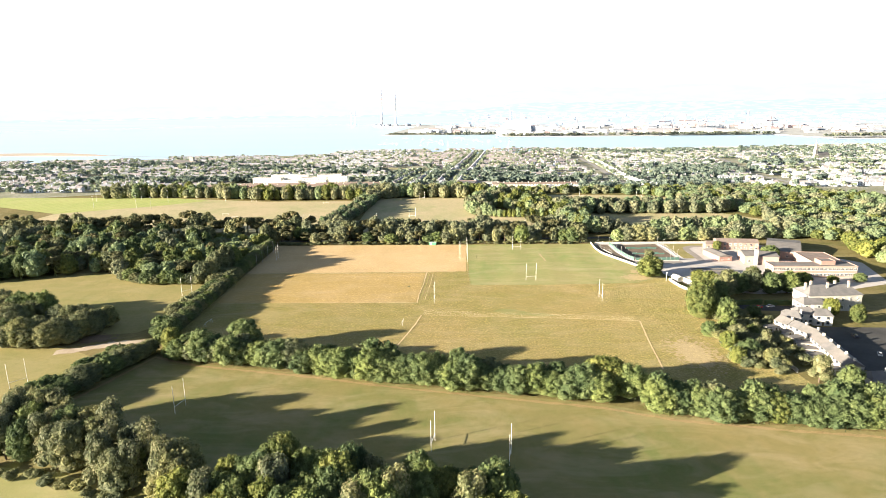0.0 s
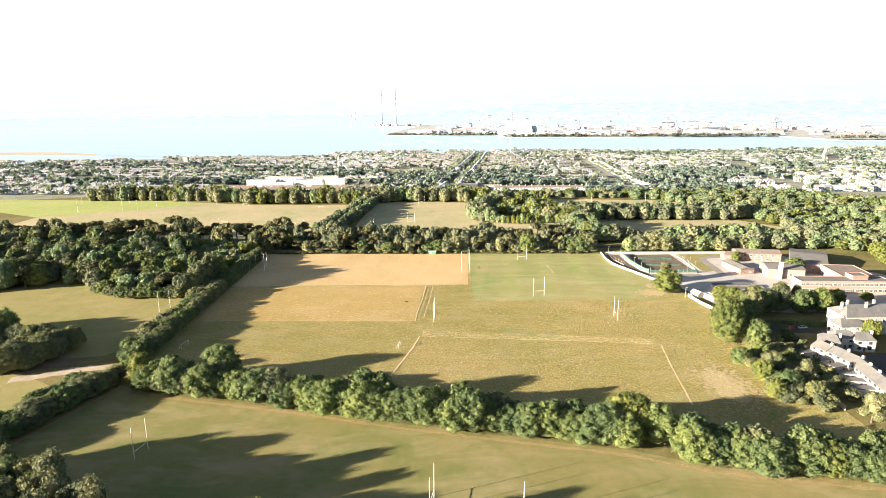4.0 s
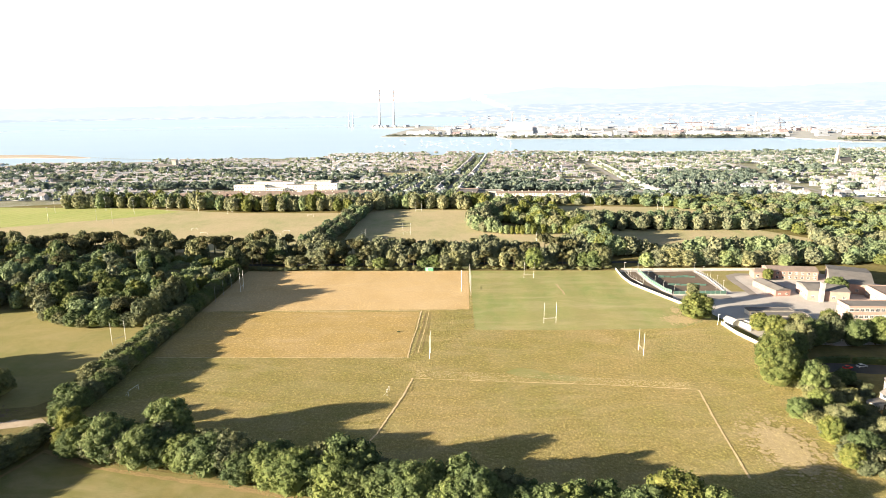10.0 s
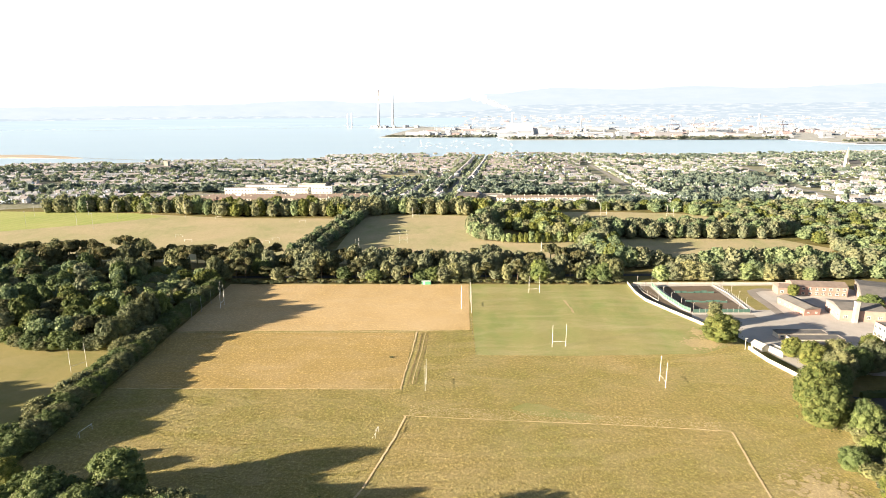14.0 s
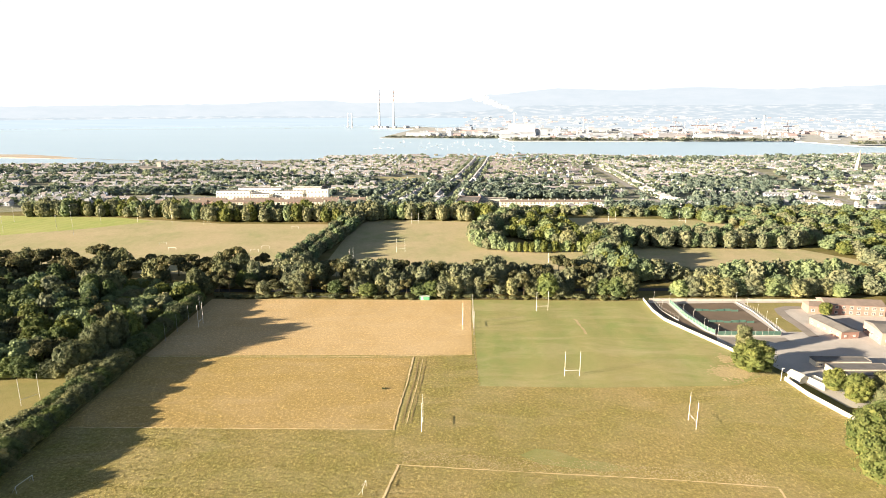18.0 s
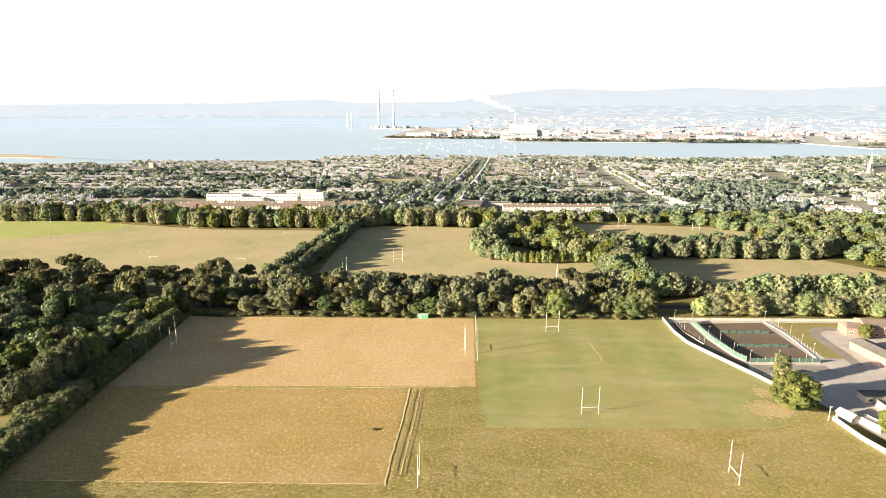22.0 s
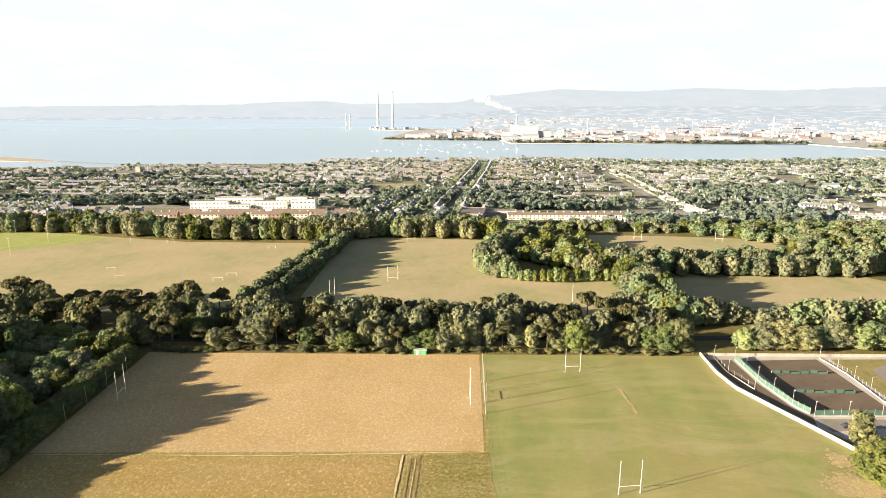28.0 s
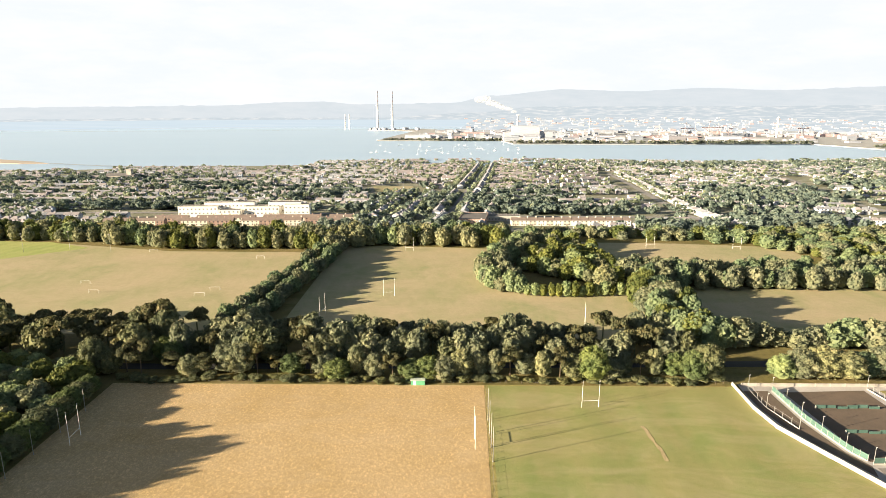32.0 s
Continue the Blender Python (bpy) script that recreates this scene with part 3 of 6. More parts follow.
sheet("green_regrowth", [(24, 302), (30, 306), (36, 305), (43, 300), (52, 298), (58, 294), (50, 293), (40, 295), (30, 297)], 0.07, GRASS_PITCH, "faint patch of fresh green grass in the meadow")
band("worn_goalmouth", [(68, 432), (69.5, 410)], 1.3, 0.11, SOIL, "bare worn strip in the green pitch", "track", 0.7)
patch("bare_patch", 122, 366, 12, 10, 620, SOIL, "bare sandy ground worn beside the tree", 0.085, 1)
patch("bare_patch", 126, 380, 5, 8, 160, SOIL, "bare sandy ground worn along the wall", 0.085, 2)
patch("dry_patch", 112, 244, 16, 28, 1100, SOIL, "dry pinkish bare patch in the meadow", 0.085, 3)
patch("heather_patch", -178, 264, 20, 9, 700, HEATH, "dark brown heathery ground beside the gravel path", 0.05, 9)

# ---- trees ----
def ico(level):
    bm = bmesh.new()
    bmesh.ops.create_icosphere(bm, subdivisions=level, radius=1)
    v = np.array([x.co[:] for x in bm.verts])
    f = np.array([[x.index for x in y.verts] for y in bm.faces])
    bm.free()
    return v, f


ICO1, ICO2 = ico(1), ico(2)


def lobes_of(kind, rng):
    """Lobes of a crown of unit width and height, centred over the stem: x, y, z, radius, flattening."""
    out = []
    if kind == "round":
        out.append((0, 0, 0.47, 0.41, 1.04))
        out.append((rng.uniform(-.05, .05), rng.uniform(-.05, .05), 0.24, 0.39, 0.62))
        for i in range(40):
            w = 0.98 - 1.6 * (i + 0.5) / 40
            a, k = i * 2.4 + rng.uniform(-.4, .4), math.sqrt(1 - min(w, abs(w) * (w > 0)) ** 2) * rng.uniform(0.33, 0.43)
            out.append((k * math.cos(a), k * math.sin(a), 0.46 + 0.40 * w * rng.uniform(0.88, 1.14), rng.uniform(0.075, 0.145), rng.uniform(0.8, 1.0)))
    elif kind == "pine":
        for i in range(9):
            a, u = i * 2.4 + rng.uniform(-.5, .5), rng.uniform(0, 1)
            r = 0.36 * math.sqrt(u)
            out.append((r * math.cos(a), r * math.sin(a), rng.uniform(0.55, 0.9) - 0.15 * u, rng.uniform(0.13, 0.22), rng.uniform(0.4, 0.55)))
    elif kind == "tall":
        for i in range(14):
            a, u = i * 2.4, (i + 0.5) / 14
            r = 0.26 * (1 - 0.55 * u) * rng.uniform(0.6, 1.15)
            out.append((r * math.cos(a), r * math.sin(a), 0.2 + 0.7 * u, rng.uniform(0.12, 0.21), rng.uniform(0.9, 1.2)))
    elif kind == "mass":
        out.append((0, 0, 0.47, 0.41, 1.04))
        out.append((0, 0, 0.24, 0.39, 0.62))
        for i in range(18):
            w = 0.98 - 1.55 * (i + 0.5) / 18
            a, k = i * 2.4 + rng.uniform(-.4, .4), math.sqrt(1 - min(w, abs(w) * (w > 0)) ** 2) * rng.uniform(0.31, 0.42)
            out.append((k * math.cos(a), k * math.sin(a), 0.46 + 0.40 * w * rng.uniform(0.88, 1.14), rng.uniform(0.09, 0.16), rng.uniform(0.8, 1.0)))
    elif kind == "small":
        out.append((0, 0, 0.5, 0.34, 0.95))
        for i in range(3):
            a = i * 2.4 + rng.uniform(-.4, .4)
            out.append((0.27 * math.cos(a), 0.27 * math.sin(a), rng.uniform(0.35, 0.72), rng.uniform(0.2, 0.28), 0.9))
    else:
        for i in range(11):
            a, u = i * 2.4, rng.uniform(0, 1)
            r = 0.34 * rng.uniform(0.5, 1.1)
            out.append((r * math.cos(a), r * math.sin(a), 0.15 + 0.55 * u, rng.uniform(0.2, 0.3), 0.9))
    return out


def crown(kind, seed, leaves, size, core=True):
    """Crown of unit size: uneven inner lobes hidden under many small leaf clumps."""
    rng = random.Random(seed)
    nr = np.random.RandomState(seed)
    lobes = lobes_of(kind, rng)
    p = Pile()
    if core:
        for x, y, z, r, k in lobes:
            v, f = ICO2 if r > 0.3 and leaves > 100 else ICO1
            v = v * (1 + 0.10 * nr.uniform(-1, 1, (len(v), 1)))
            p.add(v * (r * 0.88, r * 0.88, r * 0.88 * k) + (x, y, z), f)
    w = np.array([l[3] ** 2 for l in lobes])
    pick = nr.choice(len(lobes), leaves, p=w / w.sum())
    L = np.array(lobes)[pick]
    d = nr.normal(size=(leaves, 3))
    d[:, 2] = np.where(d[:, 2] < -0.35, -d[:, 2], d[:, 2])
    d /= np.linalg.norm(d, axis=1)[:, None]
    r = L[:, 3] * nr.uniform(0.84, 1.22, leaves)
    c = L[:, :3] + d * np.column_stack((r, r, r * L[:, 4]))
    nrm = d + nr.normal(scale=0.3, size=(leaves, 3))
    nrm /= np.linalg.norm(nrm, axis=1)[:, None]
    t1 = np.cross(nrm, nr.normal(size=(leaves, 3)))
    t1 /= np.linalg.norm(t1, axis=1)[:, None]
    t2 = np.cross(nrm, t1)
    s = size * nr.uniform(0.6, 1.3, (leaves, 1))
    q = nr.uniform(0.65, 1.1, (leaves, 1))
    lift = nrm * s * 0.35
    quad = np.stack((c - t1 * s - lift, c - t2 * s * q, c + t1 * s - lift, c + t2 * s * q), 1).reshape(-1, 3)
    i = np.arange(leaves)[:, None] * 4
    tri = np.vstack((i + (0, 1, 2), i + (0, 2, 3)))
    p.add(quad, tri)
    return np.vstack(p.v), np.vstack(p.f)


def trunk_pile(kind, seed):
    """Tapered stem with limbs, of unit height."""
    rng = random.Random(seed)
    p = Pile()
    top = 0.62 if kind == "pine" else 0.5
    p.tube(0, 0, 0, 0.028, 0.017, top, 8)
    for i in range(5):
        a = i * 2.4 + rng.uniform(-.3, .3)
        z0 = top * rng.uniform(0.55, 0.98)
        r = rng.uniform(0.14, 0.28)
        p.beam((0, 0, z0), (r * math.cos(a), r * math.sin(a), z0 + rng.uniform(0.08, 0.2)), 0.009, 0, 5)
    return p


KINDS = {
    "broad": ("round", LEAF, 3200, 0.022, "tree", "round-crowned broadleaf tree in full green leaf"),
    "dark": ("round", LEAF_DARK, 3200, 0.022, "tree", "dark olive evergreen oak with a dense rounded crown"),
    "park": ("round", LEAF_PARK_HAZED, 3200, 0.022, "tree", "round-crowned park tree with leaves paled for haze"),
    "olive": ("round", LEAF_OLIVE_HAZED, 3200, 0.022, "tree", "dense olive-green park tree with leaves paled for haze"),
    "pine": ("pine", LEAF_PINE, 1500, 0.030, "pine_tree", "dark flat-topped pine with a bare stem"),
    "light": ("round", LEAF_LIGHT, 3200, 0.022, "tree", "yellow-green broadleaf tree in bright sun"),
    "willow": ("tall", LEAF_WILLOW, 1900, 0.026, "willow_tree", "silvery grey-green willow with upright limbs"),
    "tall": ("tall", LEAF, 1700, 0.029, "tree", "tall narrow green broadleaf tree"),
    "bush": ("bush", LEAF_DARK, 700, 0.052, "bush", "dense dark green bush"),
}
MASTERS = {}


def masters(kind):
    """Four different trees of a kind, each a thing with trunk and crown."""
    if kind not in MASTERS:
        shape, material, count, size, name, _ = KINDS[kind]
        MASTERS[kind] = []
        for s in range(4):
            v, f = crown(shape, 17 * s + len(MASTERS) * 101, count, size)
            c = mesh_np("crown", v, f, [material])
            t = trunk_pile(shape, 5 + s).mesh("trunk", [BARK])
            MASTERS[kind].append((t, c))
    return MASTERS[kind]


TREE_RNG = random.Random(77)
PLACED = []


def tree(kind, x, y, width, height, group, label=""):
    t, c = masters(kind)[TREE_RNG.randrange(4)]
    shape, material, count, size, name, text = KINDS[kind]
    ob = new(name)
    ob.empty_display_size = 0.5
    ob.location = (x, y, land(x, y))
    ob.rotation_euler = (0, 0, TREE_RNG.uniform(0, 6.28))
    ob.scale = (width, width, height)
    part("trunk", t, ob)
    part("crown", c, ob)
    PLACED.append((x, y, width))
    return tagged(ob, label or text, "bush" if kind == "bush" else "tree", group)


def spread(points, kinds, w, h, group, seed):
    rng = random.Random(seed)
    for x, y in points:
        k = rng.choice(kinds)
        g = rng.uniform(0.85, 1.15)
        tree(k, x, y, rng.uniform(*w) * g, rng.uniform(*h) * g, group)


STUFF_CROWNS = {}


def tree_mass(name, points, kinds, w, h, seed, label, leaves=420, size=0.07):
    """A wood too dense to count: one mesh, each tree with its stem, lobes and clumps."""
    rng = random.Random(seed)
    p = Pile()
    mats = []
    for x, y in points:
        k = rng.choice(kinds)
        shape, material = KINDS[k][:2] if k in KINDS else ("small", LEAF_TOWN)
        if material not in mats:
            mats.append(material)
        shape = "mass" if shape == "round" else shape
        key = (shape, leaves, size, rng.randrange(4))
        if key not in STUFF_CROWNS:
            STUFF_CROWNS[key] = crown(shape, 900 + key[3] * 7, leaves, size, leaves > 60)
        v, f = STUFF_CROWNS[key]
        a, g = rng.uniform(0, 6.28), rng.uniform(0.8, 1.2)
        sw, sh = rng.uniform(*w) * g, rng.uniform(*h) * g
        c, s = math.cos(a), math.sin(a)
        z = land(x, y)
        p.add(np.column_stack(((v[:, 0] * c - v[:, 1] * s) * sw + x, (v[:, 0] * s + v[:, 1] * c) * sw + y, v[:, 2] * sh + z)), f, mats.index(material))
        if leaves > 100:
            p.tube(x, y, z, 0.03 * sw, 0.02 * sw, sh * 0.5, 5, 0)
    return tagged(new(name, p.mesh(name, mats)), label, "trees", kind="stuff")


HEDGE = [(-121, 241), (-98, 236), (-71, 230), (-46, 223), (-22, 217), (1, 211), (23, 207), (44, 203), (64, 199)]
HEDGE_B = [(78, 191), (100, 185), (119, 183), (147, 179), (200, 170), (232, 166)]
ACROSS, BESIDE = "trees of the hedge across the fields", "trees of the hedge beside the meadow"
spread(along(HEDGE, 6.2, 1, -1.8), ["broad", "broad", "dark", "broad"], (13, 15.5), (11.5, 13), ACROSS, 2)
spread(along(HEDGE_B, 6.2, 5, -2.0), ["broad", "broad", "broad", "light", "broad"], (13, 15.5), (11.5, 12.5), ACROSS, 6)
spread(along([(-157, 186), (-149, 214), (-141, 238), (-138, 247)], 4.8, 9), ["dark", "broad"], (11, 12.5), (8, 9), BESIDE, 10)
spread(along([(-139.5, 262), (-139.5, 300), (-140, 340), (-141.5, 395), (-143, 456)], 4.6, 11, 0, 0.12), ["dark", "broad"], (10, 11.5), (7.4, 8.8), BESIDE, 12)
spread([(-137, 256), (-130, 250), (-126, 240)], ["light", "broad"], (9, 10), (10, 11), BESIDE, 13)
tree("broad", -94, 246, 17, 17, ACROSS, "large round-crowned tree above the hedge")
tree("light", 62, 206, 19, 15, ACROSS, "large bright green tree at the hedge gap")
tree("broad", 70, 201, 15, 14, ACROSS, "large green tree at the hedge gap")
tree_mass("hedge_back_row", along(HEDGE, 7.0, 3, 4) + along(HEDGE_B, 7.0, 7, 4), ["broad", "broad", "dark"], (10, 12), (11, 13.5), 4, "back row of green trees in the hedge", 900, 0.045)
tree_mass("left_hedge_back_row", along([(-163, 190), (-156, 217), (-148, 240)], 5.5, 99) + along([(-146, 268), (-146, 300), (-146, 340), (-147, 372)], 6, 97), ["dark", "broad"], (9, 11), (6.5, 8.3), 96, "back row of dark trees in the thick hedge", 700, 0.05)
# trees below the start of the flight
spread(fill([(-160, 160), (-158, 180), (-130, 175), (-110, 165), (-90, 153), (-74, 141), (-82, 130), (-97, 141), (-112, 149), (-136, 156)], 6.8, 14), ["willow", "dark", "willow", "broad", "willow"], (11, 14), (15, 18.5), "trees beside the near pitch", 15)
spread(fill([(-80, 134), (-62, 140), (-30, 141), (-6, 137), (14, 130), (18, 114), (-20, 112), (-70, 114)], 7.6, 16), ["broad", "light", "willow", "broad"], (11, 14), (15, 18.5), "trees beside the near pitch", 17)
spread(along([(-152, 152), (-128, 149), (-104, 141), (-90, 131)], 5.5, 190), ["bush"], (4, 6), (2, 4), "scrub under the willows", 191)
# trees in the west field
spread(fill([(-250, 262), (-218, 262), (-212, 292), (-240, 302), (-262, 290)], 7, 18), ["dark", "dark", "broad"], (11, 14), (13, 16), "trees in the west field", 19)
spread(fill([(-212, 252), (-190, 252), (-176, 264), (-174, 284), (-200, 282)], 6.4, 20), ["dark"], (11, 13), (11, 13), "trees in the west field", 21)
# round the school and the terrace
SCHOOL = "trees round the school and the terrace"
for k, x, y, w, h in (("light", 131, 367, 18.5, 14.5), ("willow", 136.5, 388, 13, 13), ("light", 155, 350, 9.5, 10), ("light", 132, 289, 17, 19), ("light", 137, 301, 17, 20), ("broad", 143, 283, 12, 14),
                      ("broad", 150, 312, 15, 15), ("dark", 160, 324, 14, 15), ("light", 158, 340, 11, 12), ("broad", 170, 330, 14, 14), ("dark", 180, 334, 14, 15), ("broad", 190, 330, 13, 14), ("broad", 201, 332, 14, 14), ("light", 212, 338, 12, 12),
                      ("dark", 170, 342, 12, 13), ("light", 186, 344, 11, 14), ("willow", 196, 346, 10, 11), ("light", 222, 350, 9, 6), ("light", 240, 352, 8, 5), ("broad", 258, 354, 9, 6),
                      ("light", 203, 293, 10, 10), ("light", 209, 281, 8, 11), ("broad", 229, 408, 13, 12), ("light", 205, 440, 7, 8),
                      ("dark", 150, 284, 10, 7), ("broad", 160, 290, 9, 7), ("broad", 137, 268, 10, 9), ("dark", 136, 254, 11, 10), ("light", 128, 246, 9, 10), ("broad", 134, 238, 11, 9), ("willow", 143, 243, 8, 11), ("light", 126, 232, 8, 8), ("dark", 140, 230, 9, 8), ("light", 146, 262, 7, 7), ("broad", 126, 262, 9, 9),
                      ("willow", 150, 213, 12, 12), ("broad", 158, 206, 10, 11), ("light", 226, 262, 14, 11), ("broad", 236, 244, 14, 11), ("light", 232, 228, 12, 9), ("broad", 216, 206, 12, 9)):
    tree(k, x, y, w, h, SCHOOL)
spread(along([(138, 474), (180, 473), (236, 474)], 8.6, 32), ["olive", "olive", "park"], (12.5, 15), (10, 12.5), "avenue trees", 33)
spread(fill([(150, 276), (157, 292), (166, 288), (160, 264), (158, 234), (150, 226)], 6, 192), ["bush"], (4, 6.5), (2.5, 4.5), "garden bushes behind the terrace", 193)
# the avenue's front row
spread(along([(-116, 474), (-60, 472), (0, 472), (60, 472), (112, 473)], 7.0, 26, 0, 0.4), ["olive", "broad", "dark", "pine", "olive"], (7, 14), (8, 15), "avenue trees", 27)
spread(along([(-150, 472), (-127, 475)], 6.2, 126, 0, 0.3), ["dark", "pine", "dark"], (9, 12.5), (12, 16), "avenue trees", 127)
spread([(-121, 482), (-127, 487), (-135, 485), (-117, 491)], ["broad", "dark"], (10, 12), (11, 13), "avenue trees", 128)
# woods and rows farther off
WOOD = [(-470, 372), (-290, 362), (-262, 378), (-226, 380), (-212, 368), (-196, 362), (-158, 362), (-152, 372), (-154, 404), (-190, 432), (-196, 480), (-300, 490), (-470, 490)]
spread(along([(-154, 366), (-153, 380), (-153, 400)], 7.5, 95), ["dark", "broad", "dark"], (11, 13.5), (16, 18.5), "tall trees at the wood's edge", 94)
spread(along([(-136, 466.2), (-60, 466.8), (0, 466.8), (60, 467), (110, 467)], 6.5, 93), ["bush"], (4.5, 6.5), (2.0, 3.4), "bushes along the avenue fence", 92)
spread(fill([(126, 224), (144, 222), (147, 250), (150, 272), (156, 290), (146, 292), (136, 280), (126, 258)], 5.6, 91), ["bush"], (6, 8.5), (4, 7), "scrub beside the back lane", 90)
tree_mass("wood_low_corner", fill([(-151, 406), (-149, 462), (-150, 478), (-194, 480), (-188, 434)], 8.4, 122), ["olive", "park", "light"], (8.5, 12), (7, 9.5), 123, "lower trees at the corner of the wood", 560, 0.054)
tree_mass("wood", fill(WOOD, 9.6, 22), ["broad", "park", "dark", "olive", "light", "park", "tall", "pine"], (9, 16), (10, 17), 23, "dense mixed wood of broadleaf trees in deep green", 520, 0.056)
tree_mass("pine_row", along([(-430, 494), (-300, 494), (-200, 494), (-150, 492), (-138, 490)], 8.5, 24, 0, 0.6) + along([(-430, 512), (-300, 512), (-200, 512), (-116, 508)], 9.5, 124, 0, 0.6), ["pine", "pine", "pine", "dark"], (12, 17), (15, 21), 25, "dark flat-topped pines along the wood's edge", 700, 0.05)
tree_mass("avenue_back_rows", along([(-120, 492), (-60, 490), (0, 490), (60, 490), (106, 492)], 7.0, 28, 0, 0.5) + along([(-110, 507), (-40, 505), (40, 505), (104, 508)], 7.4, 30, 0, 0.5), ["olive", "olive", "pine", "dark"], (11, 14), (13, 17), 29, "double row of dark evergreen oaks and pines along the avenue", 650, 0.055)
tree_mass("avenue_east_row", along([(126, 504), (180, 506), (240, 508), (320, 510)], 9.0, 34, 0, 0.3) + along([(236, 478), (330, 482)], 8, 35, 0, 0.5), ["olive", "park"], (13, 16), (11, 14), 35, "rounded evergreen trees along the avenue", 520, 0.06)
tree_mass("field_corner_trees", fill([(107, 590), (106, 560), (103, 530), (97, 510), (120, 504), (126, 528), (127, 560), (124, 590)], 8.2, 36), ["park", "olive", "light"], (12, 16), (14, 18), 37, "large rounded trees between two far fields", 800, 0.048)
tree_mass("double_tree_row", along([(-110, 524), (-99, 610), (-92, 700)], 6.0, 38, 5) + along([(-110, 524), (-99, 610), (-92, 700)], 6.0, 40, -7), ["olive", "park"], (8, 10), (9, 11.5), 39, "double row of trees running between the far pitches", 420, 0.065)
RING = [(42, 589), (31, 593), (23, 603), (21, 620), (26, 642), (36, 666), (48, 688), (60, 712), (72, 734)]
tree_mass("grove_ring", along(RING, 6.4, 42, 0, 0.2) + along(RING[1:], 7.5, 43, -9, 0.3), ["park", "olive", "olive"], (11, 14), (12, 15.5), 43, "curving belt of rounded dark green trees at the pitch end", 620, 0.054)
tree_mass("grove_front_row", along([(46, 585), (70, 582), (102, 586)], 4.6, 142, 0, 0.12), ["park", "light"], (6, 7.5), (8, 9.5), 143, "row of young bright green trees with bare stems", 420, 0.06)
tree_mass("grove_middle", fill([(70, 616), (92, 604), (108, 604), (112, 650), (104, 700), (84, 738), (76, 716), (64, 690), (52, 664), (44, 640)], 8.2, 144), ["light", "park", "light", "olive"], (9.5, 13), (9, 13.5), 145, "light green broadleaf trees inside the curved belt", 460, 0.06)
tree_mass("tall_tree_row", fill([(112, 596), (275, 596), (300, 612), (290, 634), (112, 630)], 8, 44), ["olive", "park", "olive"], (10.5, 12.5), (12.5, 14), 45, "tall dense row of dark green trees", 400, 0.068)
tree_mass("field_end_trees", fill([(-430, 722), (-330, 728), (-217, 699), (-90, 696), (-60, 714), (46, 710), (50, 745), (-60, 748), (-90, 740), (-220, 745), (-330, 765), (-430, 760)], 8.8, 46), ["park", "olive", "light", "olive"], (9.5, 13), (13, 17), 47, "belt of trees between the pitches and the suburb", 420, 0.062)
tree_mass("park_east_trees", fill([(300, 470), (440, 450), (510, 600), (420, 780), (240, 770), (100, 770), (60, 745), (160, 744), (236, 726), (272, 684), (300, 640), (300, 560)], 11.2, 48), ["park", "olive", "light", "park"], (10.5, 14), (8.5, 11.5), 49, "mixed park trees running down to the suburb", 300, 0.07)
spread(along([(-213, 366), (-197, 358.5), (-180, 356.5), (-158, 358)], 5.5, 61), ["dark", "broad"], (9.5, 11), (7.5, 9), "low trees at the wood's front", 62)
tree_mass("park_lane_trees", fill([(300, 372), (420, 350), (480, 430), (304, 462)], 11, 63), ["park", "olive", "light"], (11, 14), (9, 12), 64, "mixed rounded trees beside the school grounds", 420, 0.062)

# ---- goals, posts and fences ----
def goal_mesh_parts(gap, high, bar, r):
    """Tall H-shaped goal: two padded uprights and a crossbar."""
    ups = []
    for sx in (-1, 1):
        p = Pile()
        p.tube(sx * gap / 2, 0, 0, r * 1.15, r * 0.8, high, 8)
        p.tube(sx * gap / 2, 0, 0, r * 1.7, r * 1.5, 0.25, 8)
        ups.append(p.mesh("upright", [POST_WHITE]))
    p = Pile()
    p.beam((-gap / 2, 0, bar), (gap / 2, 0, bar), r * 0.9, 0, 8)
    return ups, p.mesh("crossbar", [POST_WHITE])


TALL = goal_mesh_parts(6.5, 11.0, 2.6, 0.085)


def tall_goal(x, y, turn, label="tall white H-shaped goal posts on the pitch", scale=1.0):
    ob = new("goal_posts")
    ob.location, ob.rotation_euler, ob.scale = (x, y, land(x, y)), (0, 0, radians(turn)), (1, 1, scale)
    for me in TALL[0]:
        part("upright", me, ob)
    part("crossbar", TALL[1], ob)
    return tagged(ob, label, "goal", "tall goal posts")


tall_goal(52.8, 362, 6)
tall_goal(52.6, 446, 6)
tall_goal(88, 322.5, -88)
tall_goal(-127.3, 420, 92, "tall white goal posts beside the hedge", 1.1)
tall_goal(8, 419.5, 90, "tall white goal posts in the dry grass", 1.1)
tall_goal(-8.5, 319.5, 88, "tall white goal posts in the meadow")
tall_goal(-101.6, 192.5, 78)
tall_goal(-5.5, 167, 80)
tall_goal(19.5, 158.5, 80)
tall_goal(-36.5, 582, 4)
tall_goal(-32, 699, 2)
tall_goal(-69.5, 549, 75)
tall_goal(70, 536, 78)
tall_goal(160.5, 714, 0)
tall_goal(227, 708, 0)
tall_goal(-177, 212.5, 50)
tall_goal(-159, 335.5, 55)


